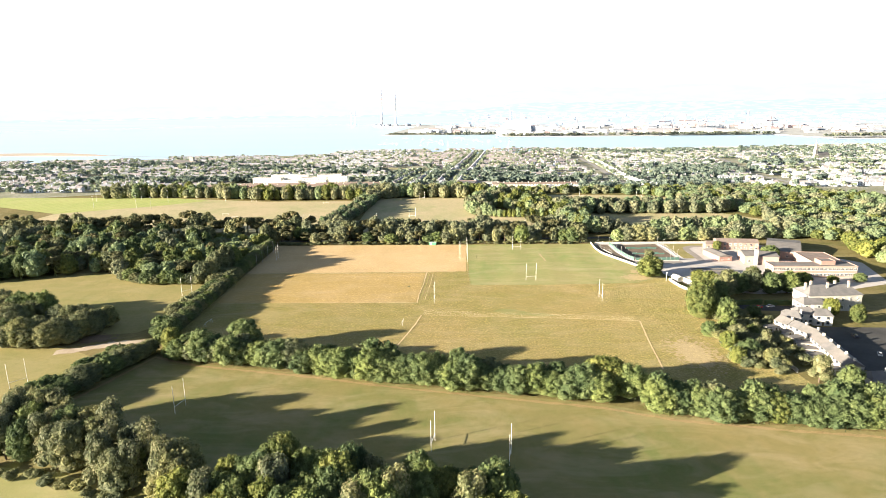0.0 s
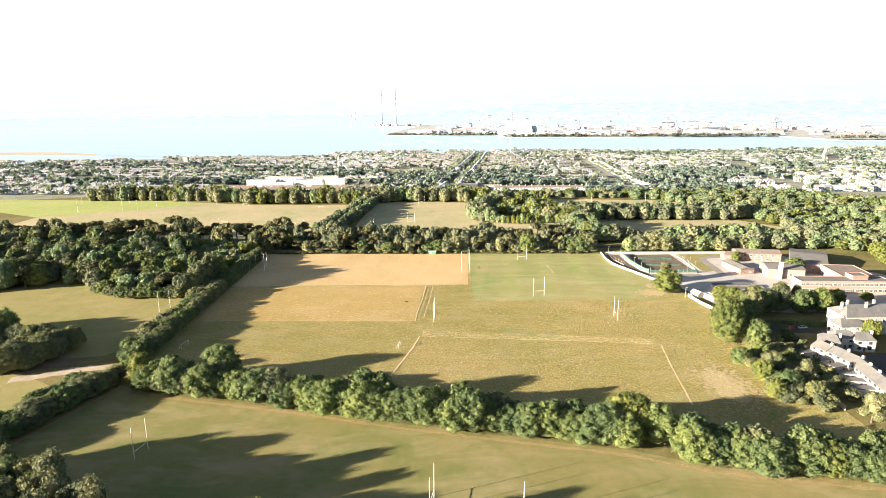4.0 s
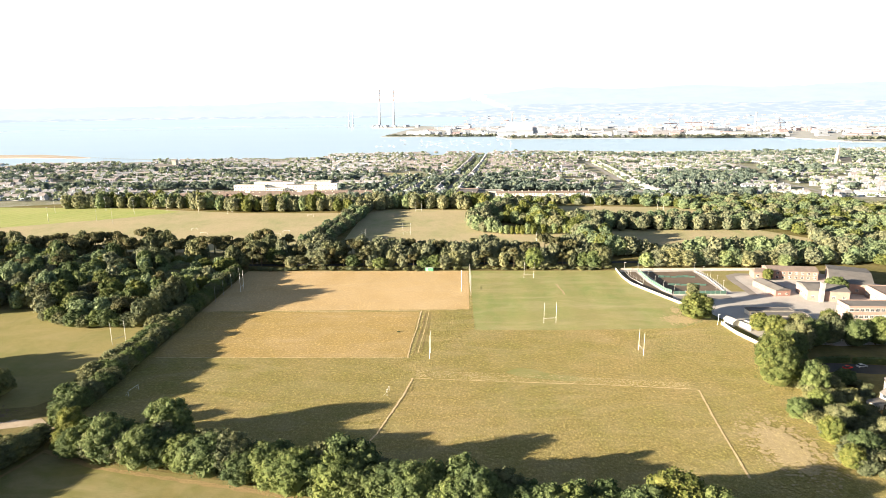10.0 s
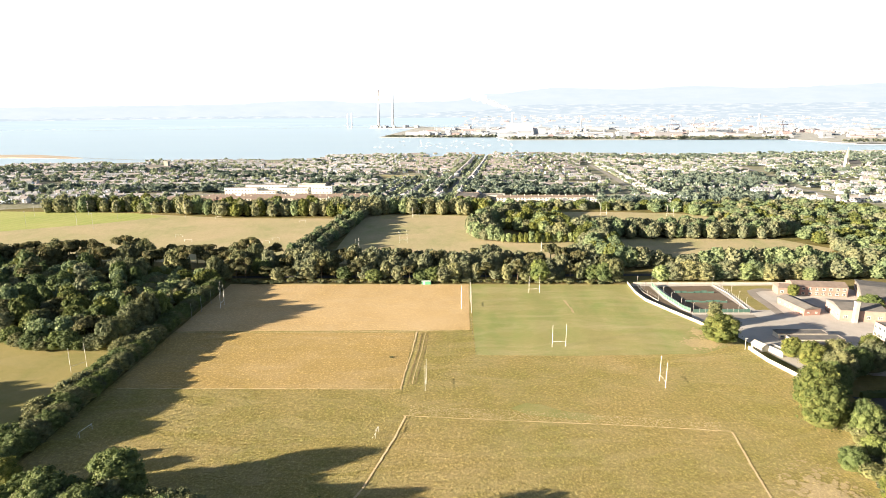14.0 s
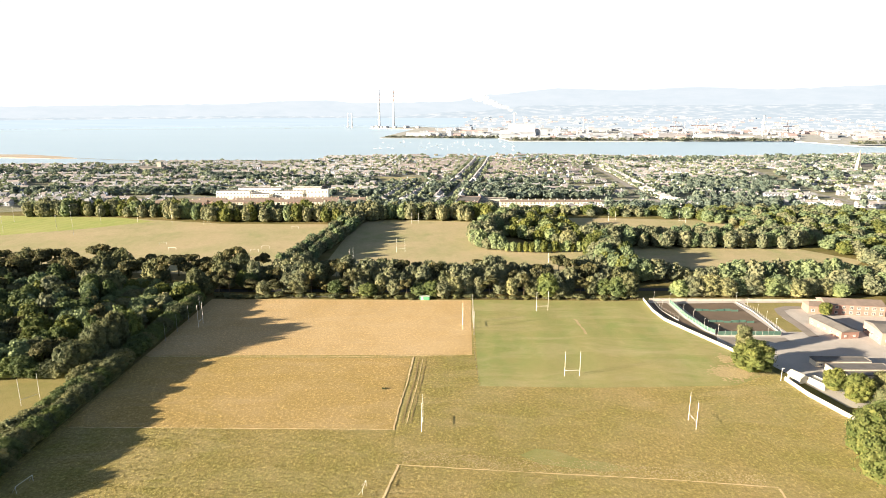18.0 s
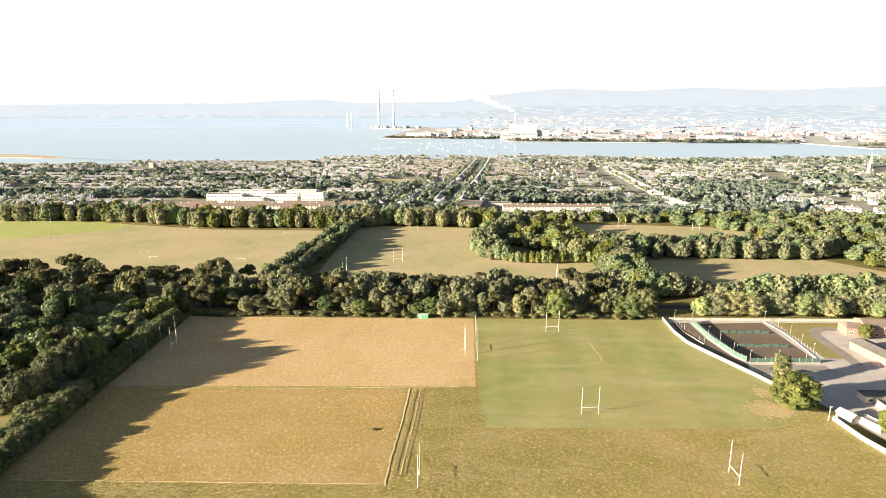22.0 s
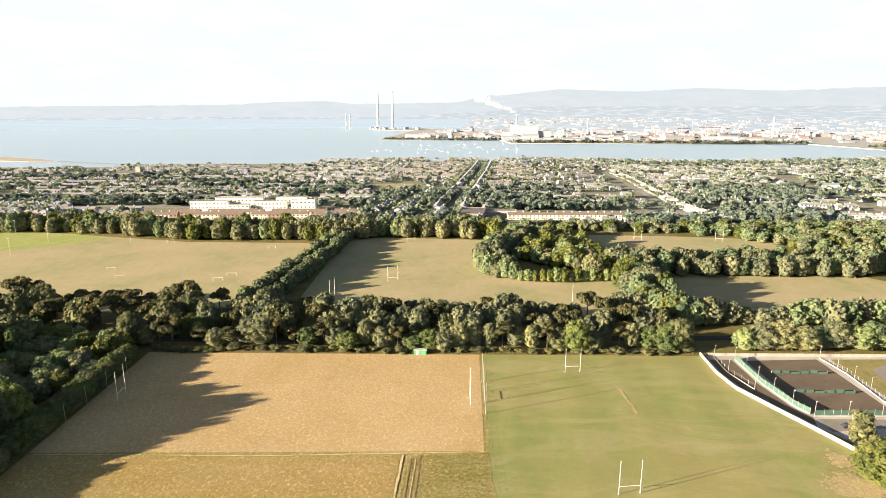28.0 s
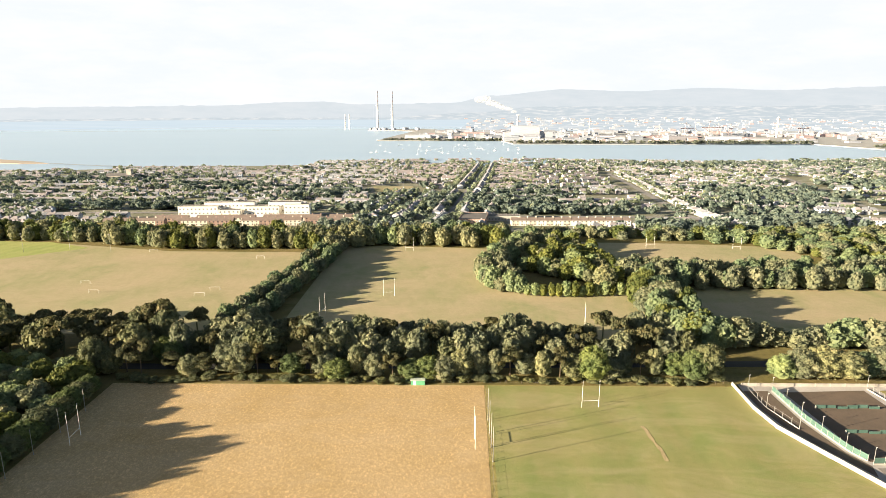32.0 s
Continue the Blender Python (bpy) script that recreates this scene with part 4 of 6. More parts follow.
def small_goal(x, y, turn, gap=6.0, high=2.2):
    """Low football goal with back stays."""
    ob = new("football_goal")
    ob.location, ob.rotation_euler = (x, y, land(x, y)), (0, 0, radians(turn))
    for sx in (-1, 1):
        p = Pile()
        p.beam((sx * gap / 2, 0, 0), (sx * gap / 2, 0, high), 0.07)
        part("post", p.mesh("post", [POST_WHITE]), ob)
        p = Pile()
        p.beam((sx * gap / 2, 0, high), (sx * gap / 2, 1.4, 0), 0.04)
        part("stay", p.mesh("stay", [POST_WHITE]), ob)
    p = Pile()
    p.beam((-gap / 2, 0, high), (gap / 2, 0, high), 0.07)
    part("crossbar", p.mesh("crossbar", [POST_WHITE]), ob)
    return tagged(ob, "small white football goal on worn grass", "goal", "football goals")


small_goal(-125.5, 283, 80)
small_goal(-24, 282.5, 85, 4.5)
for gx, gy, gt in ((-231.5, 604, 0), (-215.5, 585, 0), (-149.5, 580.5, 4), (-144.5, 592, 4), (-140.5, 671.5, 0), (-229.5, 691, 0)):
    small_goal(gx, gy, gt)


def pole(x, y, high, r=0.08, material=None, name="net_pole", label="thin grey ball-stop net pole at the field boundary", group="ball-stop net poles"):
    ob = new(name)
    ob.location = (x, y, land(x, y))
    p = Pile()
    p.tube(0, 0, 0, r, r * 0.7, high, 8)
    part("shaft", p.mesh("shaft", [material or POST_GREY]), ob)
    p = Pile()
    p.tube(0, 0, 0, r * 2.2, r * 2.0, 0.3, 8)
    part("base", p.mesh("base", [STONE]), ob)
    return tagged(ob, label, "pole", group)


for py in (409, 417.5, 426.5, 435.5):
    pole(13.4, py, 12.5, 0.13)


for py in (398, 411, 425, 440):
    pole(-135.6, py, 9.0, 0.1, None, "net_pole", "thin grey net pole beside the hedge", "net poles by the hedge")


def floodlight(x, y, high=14):
    ob = pole(x, y, high, 0.12, POST_GREY, "floodlight_mast", "slim floodlight mast beside the pitch", "floodlight masts")
    p = Pile()
    p.box(0, 0, high, 1.6, 0.3, 0.25)
    for i in (-0.55, 0, 0.55):
        p.box(i, -0.2, high + 0.1, 0.4, 0.3, 0.4)
    part("lamp_head", p.mesh("lamp_head", [POST_GREY]), ob)


for fx, fy in ((-326, 640), (-300, 700), (-350, 655), (-395, 650), (-420, 700), (-372, 712), (-262, 690), (-330, 690)):
    floodlight(fx, fy)


def hut():
    """Small green steel hut at the far edge of the dry field."""
    ob = new("kit_hut")
    ob.location = (-13.4, 464.5, 0)
    boxes("body", SIGN_GREEN, ob, (0, 0, 0, 5.6, 2.4, 2.1))
    boxes("roof", surf("hut_roof", (0.55, 0.62, 0.55), (0.45, 0.52, 0.46), 0.5, 4, 0.6, 0.05), ob, (0, 0, 2.1, 6.0, 2.8, 0.14))
    boxes("door", FRAME, ob, (-1.3, -1.22, 0.05, 1.0, 0.06, 1.9))
    return tagged(ob, "small green steel kit hut at the field edge", "hut")


hut()


def fence_posts(pts, gap, high, label):
    """Boundary fence of stakes and wires."""
    ob = new("field_fence")
    at = along(pts, gap, 4, 0, 0.02)
    ob.location = (at[0][0], at[0][1], 0)
    stake = Pile()
    stake.box(0, 0, 0, 0.12, 0.12, high)
    me = stake.mesh("stake", [BARK])
    for x, y in at[:300]:
        s = part("stake", me, ob)
        s.location = (x - at[0][0], y - at[0][1], 0)
    for k in (0.45, 0.95):
        p = Pile()
        for (x0, y0), (x1, y1) in zip(at, at[1:]):
            p.beam((x0 - at[0][0], y0 - at[0][1], high * k), (x1 - at[0][0], y1 - at[0][1], high * k), 0.008, 0, 4)
        part("wire", p.mesh("wire", [POST_GREY]), ob)
    return tagged(ob, label, "fence")


fence_posts([(13.2, 355), (12.6, 384), (14.2, 462)], 4.0, 1.05, "stake and wire fence between the dry and the green field")
fence_posts([(-129, 465.2), (0, 465.2), (112, 465.8)], 3.2, 1.4, "stake and wire fence along the avenue")

# ---- boundary wall, ball court and school ----
def wall_run(name, pts, high, thick, material, label, cap=True, bay=6.0):
    ob = new(name)
    ob.location = (pts[0][0], pts[0][1], 0)
    ox, oy = pts[0]
    for (x0, y0), (x1, y1) in zip(pts, pts[1:]):
        d = math.hypot(x1 - x0, y1 - y0)
        a = math.atan2(y1 - y0, x1 - x0)
        n = max(1, round(d / bay))
        for i in range(n):
            u = (i + 0.5) / n
            x, y = x0 + (x1 - x0) * u - ox, y0 + (y1 - y0) * u - oy
            p = Pile()
            p.box(x, y, 0, d / n - 0.02, thick, high, a)
            part("bay", p.mesh("bay", [material]), ob)
            p = Pile()
            p.box(x0 + (x1 - x0) * i / n - ox, y0 + (y1 - y0) * i / n - oy, 0, 0.4, thick + 0.16, high + 0.12, a)
            part("pier", p.mesh("pier", [material]), ob)
            if cap:
                p = Pile()
                p.box(x, y, high, d / n - 0.42, thick + 0.1, 0.08, a)
                part("coping", p.mesh("coping", [STONE]), ob)
    return tagged(ob, label, "wall")


wall_run("boundary_wall", [(114.5, 465), (113.5, 445), (115, 431), (122, 414), (131, 393), (136, 380)], 1.45, 0.25, WALL_WHITE, "long white rendered wall round the school grounds")
wall_run("boundary_wall", [(140.5, 359), (142, 345), (147, 328), (149, 322)], 1.7, 0.25, WALL_WHITE, "white rendered wall beside the meadow")
wall_run("rear_wall", [(118, 464.5), (160, 464.5), (212, 464.5), (240, 464)], 1.3, 0.25, STONE, "low stone wall between school and avenue")
sheet("school_yard", [(117, 466), (114, 441), (116, 424), (124, 409), (134, 396), (140, 384), (146, 362), (152, 336), (185, 330), (235, 335), (275, 350), (290, 400), (262, 440), (236, 466)], 0.05, YARD, "pale worn tarmac schoolyard", "yard")
sheet("court_floor", [(132, 459), (165, 461), (165.5, 410.5), (134, 410.5)], 0.09, COURT, "dark tarmac ball court", "court")
sheet("school_lawn", [(171, 461), (208, 462), (200, 452), (190, 450), (183, 446), (180, 436), (180, 415), (171, 415)], 0.09, GRASS_WEST, "patch of dry lawn beside the court")
band("school_drive", [(181, 408), (182.5, 425), (183, 441), (185, 449), (192, 453), (202, 452)], 5, 0.12, DRIVE, "curved school drive", "road")


def court_fence(pts, gap, label, netted):
    ob = new("court_fence")
    ox, oy = pts[0]
    ob.location = (ox, oy, 0)
    at = along(pts, gap, 8, 0, 0.0)
    p = Pile()
    p.tube(0, 0, 0, 0.10, 0.07, 6.0, 8)
    tall = p.mesh("post", [POST_GREY])
    p = Pile()
    p.box(0.2, 0, 6.0, 0.6, 0.2, 0.12)
    head = p.mesh("lamp_head", [FRAME])
    p = Pile()
    p.tube(0, 0, 0, 0.07, 0.07, 2.9, 8)
    short = p.mesh("post", [POST_GREY])
    for k, (x, y) in enumerate(at):
        if k % 4 == 0:
            pt = part("post", tall, ob)
            part("lamp_head", head, pt)
        else:
            pt = part("post", short, ob)
        pt.location = (x - ox, y - oy, 0)
    for (x0, y0), (x1, y1) in zip(at, at[1:]):
        d, a = math.hypot(x1 - x0, y1 - y0), math.atan2(y1 - y0, x1 - x0)
        p = Pile()
        p.box((x0 + x1) / 2 - ox, (y0 + y1) / 2 - oy, 0, d, 0.18, 0.45, a)
        part("plinth", p.mesh("plinth", [STONE if netted else WALL_WHITE]), ob)
        if netted:
            p = Pile()
            p.box((x0 + x1) / 2 - ox, (y0 + y1) / 2 - oy, 0.56, d - 0.2, 0.05, 1.9, a)
            part("panel", p.mesh("panel", [NET_GREEN]), ob)
        p = Pile()
        p.beam((x0 - ox, y0 - oy, 2.2), (x1 - ox, y1 - oy, 2.2), 0.03, 0, 4)
        part("rail", p.mesh("rail", [POST_GREY]), ob)
    return tagged(ob, label, "fence", "ball court fences")


court_fence([(128, 460), (128, 436), (131, 416), (134, 409.5)], 2.6, "tall posts with green mesh panels beside the court", True)
court_fence([(134, 409), (166, 409.5)], 3.1, "green mesh court fence with tall posts", True)
court_fence([(167, 462), (169, 446), (168, 428), (166.5, 410)], 2.7, "low white boards and tall posts along the court", False)
court_fence([(119.5, 462), (118.5, 447), (123, 428)], 4, "tall grey posts beside the white wall", False)
for cy in (428, 446):
    ob = new("court_divider")
    ob.location = (149, cy, 0)
    for k in range(6):
        boxes("panel", NET_GREEN, ob, (-10 + 4 * k, 0.35 * math.sin(k * 2.1), 0.05, 3.9, 0.1, 1.25 + 0.25 * math.cos(k * 1.7)))
    boxes("foot", POST_GREY, ob, (-11.8, 0, 0, 0.2, 0.6, 1.2), (11.8, 0, 0, 0.2, 0.6, 1.2))
    tagged(ob, "low green net divider across the court", "net", "court dividers")


def roof_mesh(name, sx, sy, z, rise, over, material, hip=0.0):
    """Gabled or hipped roof with thickness, ridge along x."""
    a, b = sx / 2 + over, sy / 2 + over
    v = []
    for t in (0.0, 0.18):
        v += [(-a, -b, z + t), (a, -b, z + t), (a, b, z + t), (-a, b, z + t)]
    v += [(-a + hip, 0, z + rise + 0.18), (a - hip, 0, z + rise + 0.18)]
    f = [(0, 2, 1), (0, 3, 2), (0, 1, 5), (0, 5, 4), (1, 2, 6), (1, 6, 5), (2, 3, 7), (2, 7, 6), (3, 0, 4), (3, 4, 7),
         (4, 5, 9), (4, 9, 8), (6, 7, 8), (6, 8, 9), (5, 6, 9), (7, 4, 8)]
    return mesh_np(name, v, f, [material])


def window_part(ob, x, y, z, w, h, turn):
    """A pane in a frame with a sill, on the face that looks along turn."""
    p = Pile()
    for dx, dz, sx, sz in ((-w / 2, 0, 0.1, h), (w / 2, 0, 0.1, h), (0, 0, w, 0.1), (0, h - 0.1, w, 0.1), (0, 0, 0.08, h)):
        p.box(dx, -0.05, dz, sx, 0.1, sz)
    fr = part("window", p.mesh("window", [FRAME]), ob)
    fr.location, fr.rotation_euler = (x, y, z), (0, 0, turn)
    p = Pile()
    p.box(0, -0.02, 0.05, w - 0.1, 0.04, h - 0.1)
    part("pane", p.mesh("pane", [GLASS]), fr)
    p = Pile()
    p.box(0, -0.09, -0.08, w + 0.2, 0.18, 0.08)
    part("sill", p.mesh("sill", [STONE]), fr)


def building(name, x, y, sx, sy, high, turn, walls, roof, label, rise=0.0, hip=0.0, floors=2, bays=8, category="building", chimneys=(), sides=(0,), win=(1.6, 1.5)):
    ob = new(name)
    ob.location, ob.rotation_euler = (x, y, land(x, y)), (0, 0, radians(turn))
    boxes("wall", walls, ob, (0, 0, 0, sx, sy, high))
    if rise:
        part("roof", roof_mesh("roof", sx, sy, high, rise, 0.35, roof, hip), ob)
        if not hip:
            for s in (-1, 1):
                v = [(s * sx / 2, -sy / 2, high), (s * sx / 2, sy / 2, high), (s * sx / 2, 0, high + rise), (s * (sx / 2 - 0.2), -sy / 2, high), (s * (sx / 2 - 0.2), sy / 2, high), (s * (sx / 2 - 0.2), 0, high + rise)]
                part("gable", mesh_np("gable", v, [(0, 1, 2), (3, 5, 4), (0, 3, 4), (0, 4, 1), (1, 4, 5), (1, 5, 2), (2, 5, 3), (2, 3, 0)], [walls]), ob)
    else:
        boxes("roof", roof, ob, (0, 0, high, sx - 0.5, sy - 0.5, 0.12))
        p = Pile()
        for dx, dy, wx, wy in ((0, -sy / 2, sx, 0.3), (0, sy / 2, sx, 0.3), (-sx / 2, 0, 0.3, sy), (sx / 2, 0, 0.3, sy)):
            p.box(dx, dy, high, wx + 0.1, wy, 0.45)
        part("parapet", p.mesh("parapet", [ROOF_GREY if walls is RENDER_CREAM else walls]), ob)
    for side in sides:
        long, dep = (sx, sy) if side % 2 == 0 else (sy, sx)
        n = bays if side % 2 == 0 else max(2, int(bays * sy / sx))
        a = side * math.pi / 2
        for fl in range(floors):
            for i in range(n):
                u = (i + 0.5) / n * long - long / 2
                lx, ly = u, -dep / 2 - 0.01
                window_part(ob, lx * math.cos(a) - ly * math.sin(a), lx * math.sin(a) + ly * math.cos(a), high * (fl + 0.28) / floors, win[0], win[1], a)
    for cx, cy, ch in chimneys:
        p = Pile()
        p.box(cx, cy, high * 0.9, 1.1, 0.8, high * 0.1 + ch)
        p.box(cx, cy, high + ch, 1.3, 1.0, 0.15)
        ck = part("chimney", p.mesh("chimney", [walls]), ob)
        p = Pile()
        for k in (-0.3, 0.3):
            p.tube(cx + k, cy, high + ch + 0.15, 0.14, 0.11, 0.4, 6)
        part("chimney_pot", p.mesh("chimney_pot", [BRICK]), ck)
    return tagged(ob, label, category)


building("school_block", 236, 370, 53, 11, 7.2, -2, BRICK_PINK, ROOF_GREY, "long two-storey pink brick school block with white window bands", floors=2, bays=20, win=(2.0, 1.7), sides=(0, 3))
building("school_wing", 253, 390, 20, 30, 6.6, -6, BRICK_PINK, ROOF_BROWN, "brick school wing with a flat brown roof", floors=1, bays=5, sides=(0, 3))
building("stair_tower", 246, 372, 9, 8, 9.6, -2, BRICK, ROOF_GREY, "square red brick stair tower on the school block", floors=1, bays=2)
building("school_hall", 250, 430, 22, 44, 6.0, -28, BRICK_PINK, ROOF_GREY, "school hall with a wide grey roof", rise=2.4, floors=1, bays=4, sides=(0, 3))
building("sports_hall", 219, 405, 22, 18, 6.0, -10, BRICK_PINK, ROOF_GREY, "pink brick school hall with a grey roof", rise=1.6, floors=1, bays=4, sides=(0, 3))
building("classroom_block", 195.5, 417, 22, 9.5, 3.6, -82, BRICK, ROOF_GREY, "low red brick classroom block with shallow roof", rise=1.4, floors=1, bays=5, sides=(0, 1, 3), win=(1.2, 0.9))
building("classroom_block", 222, 446, 30, 12, 5.6, -8, BRICK, ROOF_BROWN, "brick classroom block with a brown roof", rise=2.0, floors=2, bays=8)
building("classroom_porch", 203, 447, 9, 9, 4.2, -8, BRICK, ROOF_BROWN, "small brick porch block with a brown roof", rise=1.6, hip=2, floors=1, bays=2)
for hx, hy, hw, hd in ((173, 375, 24, 5), (176, 367.5, 25, 6), (176, 360.5, 20, 4)):
    building("flat_hut", hx, hy, hw, hd, 2.5, 0, RENDER_CREAM, SLATE, "long flat-roofed prefabricated school hut", floors=1, bays=6, win=(1.6, 1.0))
building("white_shed", 145.5, 359, 6, 4, 2.3, -70, WALL_WHITE, WALL_WHITE, "small white shed with a gabled roof", rise=1.3, floors=1, bays=1, category="shed", win=(0.8, 0.7))
building("white_shed", 151.5, 354, 8, 3.5, 2.4, -70, WALL_WHITE, WALL_WHITE, "low white shed beside the wall", floors=1, bays=2, category="shed", win=(0.8, 0.7))
building("manor_house", 208, 306, 30, 14, 9, 4, STONE, SLATE, "grey stone manor house with many white chimneys", rise=4, hip=5, floors=2, bays=7, category="house", chimneys=((-13, 0, 5.2), (-8, 3, 5.2), (-2, -2, 5.6), (5, 2, 5.4), (10, -2, 5.2), (13, 2, 5)), sides=(0, 3), win=(1.3, 2.0))
building("manor_wing", 195, 299, 13, 10, 5.6, 4, WALL_WHITE, SLATE, "white rendered wing with a slate roof", rise=2.8, hip=3, floors=2, bays=4, category="house", chimneys=((-3, 0, 3.2),), sides=(0, 3))
sheet("court_side_strip", [(116.5, 460), (116, 445), (118, 432), (124, 417), (131, 402), (133, 408), (129.5, 416), (126.5, 436), (126.5, 460)], 0.09, COURT, "dark tarmac strip between wall and court", "yard")
sheet("court_front_lane", [(134, 398), (166, 402), (166, 407), (134, 407)], 0.09, DRIVE, "worn lane before the court", "road")
ob = new("chimney_stack")
ob.location = (213, 395.5, 0)
boxes("shaft", WALL_WHITE, ob, (0, 0, 0, 2.0, 2.0, 11))
boxes("cap", STONE, ob, (0, 0, 11, 2.3, 2.3, 0.3))
tagged(ob, "square white boiler chimney beside the school hall", "chimney")


def clipped_hedge(pts, high, thick, label):
    """A cut hedge: a boxy body covered with small leaf clumps."""
    nr = np.random.RandomState(3)
    p = Pile()
    for (x0, y0), (x1, y1) in zip(pts, pts[1:]):
        d, a = math.hypot(x1 - x0, y1 - y0), math.atan2(y1 - y0, x1 - x0)
        p.box((x0 + x1) / 2, (y0 + y1) / 2, 0, d, thick * 0.9, high * 0.95, a)
        for _ in range(int(d * 26)):
            u, v, w = nr.uniform(0, 1), nr.choice((-.5, .5, nr.uniform(-.5, .5))), nr.uniform(0.1, 1)
            if abs(v) < 0.5:
                w = 1.0
            c = np.array((x0 + (x1 - x0) * u - math.sin(a) * v * thick, y0 + (y1 - y0) * u + math.cos(a) * v * thick, w * high))
            s = nr.uniform(0.2, 0.45)
            p.add(c + nr.uniform(-s, s, (4, 3)), [(0, 1, 2), (0, 2, 3)])
    return tagged(new("clipped_hedge", p.mesh("clipped_hedge", [LEAF])), label, "hedge")


clipped_hedge([(161, 311), (176, 312.5)], 2.4, 2.0, "clipped green hedge beside the car park")
clipped_hedge([(177, 310.5), (194, 310)], 2.6, 2.2, "clipped green hedge behind the parked cars")
wall_run("lane_wall", [(155.5, 298), (150.5, 274), (148, 253), (146, 237), (146.5, 222)], 1.7, 0.25, WALL_WHITE, "low pale wall along the back lane")
ob = pole(138.5, 358.5, 5.5, 0.12, FRAME, "lamp_post", "white lamp post at the wall's end", "lamp posts")
boxes("lamp_head", FRAME, ob, (0.3, 0, 5.5, 1.1, 0.35, 0.16))

# ---- suburb ----
def house_into(p, x, y, z, w, d, h, rise, turn, hipped, chimney, rng, wall=0, roof=1, glass=2):
    q = Pile()
    q.box(0, 0, -1, w, d, h + 1, 0, wall)
    a, b, e = w / 2 + 0.15, d / 2 + 0.3, (w * 0.3 if hipped else 0)
    q.add([(-a, -b, h), (a, -b, h), (a, b, h), (-a, b, h), (-a + e, 0, h + rise), (a - e, 0, h + rise)],
          [(0, 1, 5), (0, 5, 4), (2, 3, 4), (2, 4, 5), (1, 2, 5), (3, 0, 4), (0, 2, 1), (0, 3, 2)], roof)
    if chimney:
        q.box(w / 2 - 0.5, 0, h, 1.2, 0.7, rise + 1.3, 0, wall)
    for fl in (0, 1):
        for u in (-0.25, 0.25):
            x0, z0 = u * w, 0.9 + fl * 2.6
            q.add([(x0 - .8, -d / 2 - .06, z0), (x0 + .8, -d / 2 - .06, z0), (x0 + .8, -d / 2 - .06, z0 + 1.3), (x0 - .8, -d / 2 - .06, z0 + 1.3)], [(0, 1, 2), (0, 2, 3)], glass)
    if rng.random() < 0.3:
        q.box(rng.uniform(-.2, .2) * w, -d / 2 - 1.4, -1, w * 0.5, 2.8, 3.8, 0, wall)
        q.box(rng.uniform(-.2, .2) * w, -d / 2 - 1.4, 2.8, w * 0.52, 3.0, 0.2, 0, roof)
    c, s = math.cos(turn), math.sin(turn)
    v = np.vstack(q.v)
    p.add(np.column_stack((v[:, 0] * c - v[:, 1] * s + x, v[:, 0] * s + v[:, 1] * c + y, v[:, 2] + z)), np.vstack(q.f), np.concatenate(q.m))


def house_thing(x, y, w, d, h, rise, turn, walls, roof, label, group, hip=0.0):
    ob = new("house")
    ob.location, ob.rotation_euler = (x, y, land(x, y)), (0, 0, turn)
    boxes("wall", walls, ob, (0, 0, -0.6, w, d, h + 0.6))
    part("roof", roof_mesh("roof", w, d, h, rise, 0.25, roof, hip), ob)
    if not hip:
        for s in (-1, 1):
            v = [(s * w / 2, -d / 2, h), (s * w / 2, d / 2, h), (s * w / 2, 0, h + rise), (s * (w / 2 - 0.2), -d / 2, h), (s * (w / 2 - 0.2), d / 2, h), (s * (w / 2 - 0.2), 0, h + rise)]
            part("gable", mesh_np("gable", v, [(0, 1, 2), (3, 5, 4), (0, 3, 4), (0, 4, 1), (1, 4, 5), (1, 5, 2), (2, 5, 3), (2, 3, 0)], [walls]), ob)
    ck = boxes("chimney", walls, ob, (w / 2 - 0.5, 0, h, 1.0, 0.8, rise + 1.2))
    for side in (-1, 1):
        for fl in (0, 1) if h > 4.3 else (0,):
            for u in (-0.25, 0.25):
                boxes("window", GLASS, ob, (u * w, side * d / 2, 0.9 + fl * 2.6, 1.4, 0.14, 1.3))
    boxes("door", BARK, ob, (0, -d / 2, 0, 0.95, 0.16, 2.05))
    return tagged(ob, label, "house", group)


# the terrace behind the meadow's corner
ROW = [(167.5, 271), (170.5, 264), (172, 257), (171.5, 250), (170.5, 243), (169.5, 236), (168.5, 229), (167.5, 222)]
for i, (hx, hy) in enumerate(ROW):
    house_thing(hx, hy, 7.4, 8.0, 4.6, 2.2, radians(-96 if i > 2 else -72), WALL_WHITE if i % 3 else RENDER_CREAM, SLATE if i % 4 == 1 else ROOF_GREY, "small white terraced cottage with a grey roof", "terrace by the meadow")
    ob = new("back_extension")
    ob.location, ob.rotation_euler = (hx - 7.6, hy - 0.6, 0), (0, 0, radians(-6 if i > 2 else 18))
    boxes("wall", WALL_WHITE, ob, (0, 0, 0, 6.6, 3.6, 2.7))
    boxes("roof", ROOF_GREY, ob, (0, 0, 2.7, 6.9, 3.9, 0.15))
    boxes("window", GLASS, ob, (-3.3, 0, 1.0, 0.1, 1.2, 1.1))
    boxes("door", BARK, ob, (1.5, -1.82, 0, 0.9, 0.1, 2.0))
    tagged(ob, "flat-roofed white back extension of a cottage", "extension", "back extensions of the terrace")
for hx, hy, ht in ((183, 284, -8), (174, 279, -30), (190, 281, -8)):
    house_thing(hx, hy, 9, 8, 5.2, 2.6, radians(ht), WALL_WHITE, SLATE, "white cottage with a slate roof", "terrace by the meadow", 2.0)
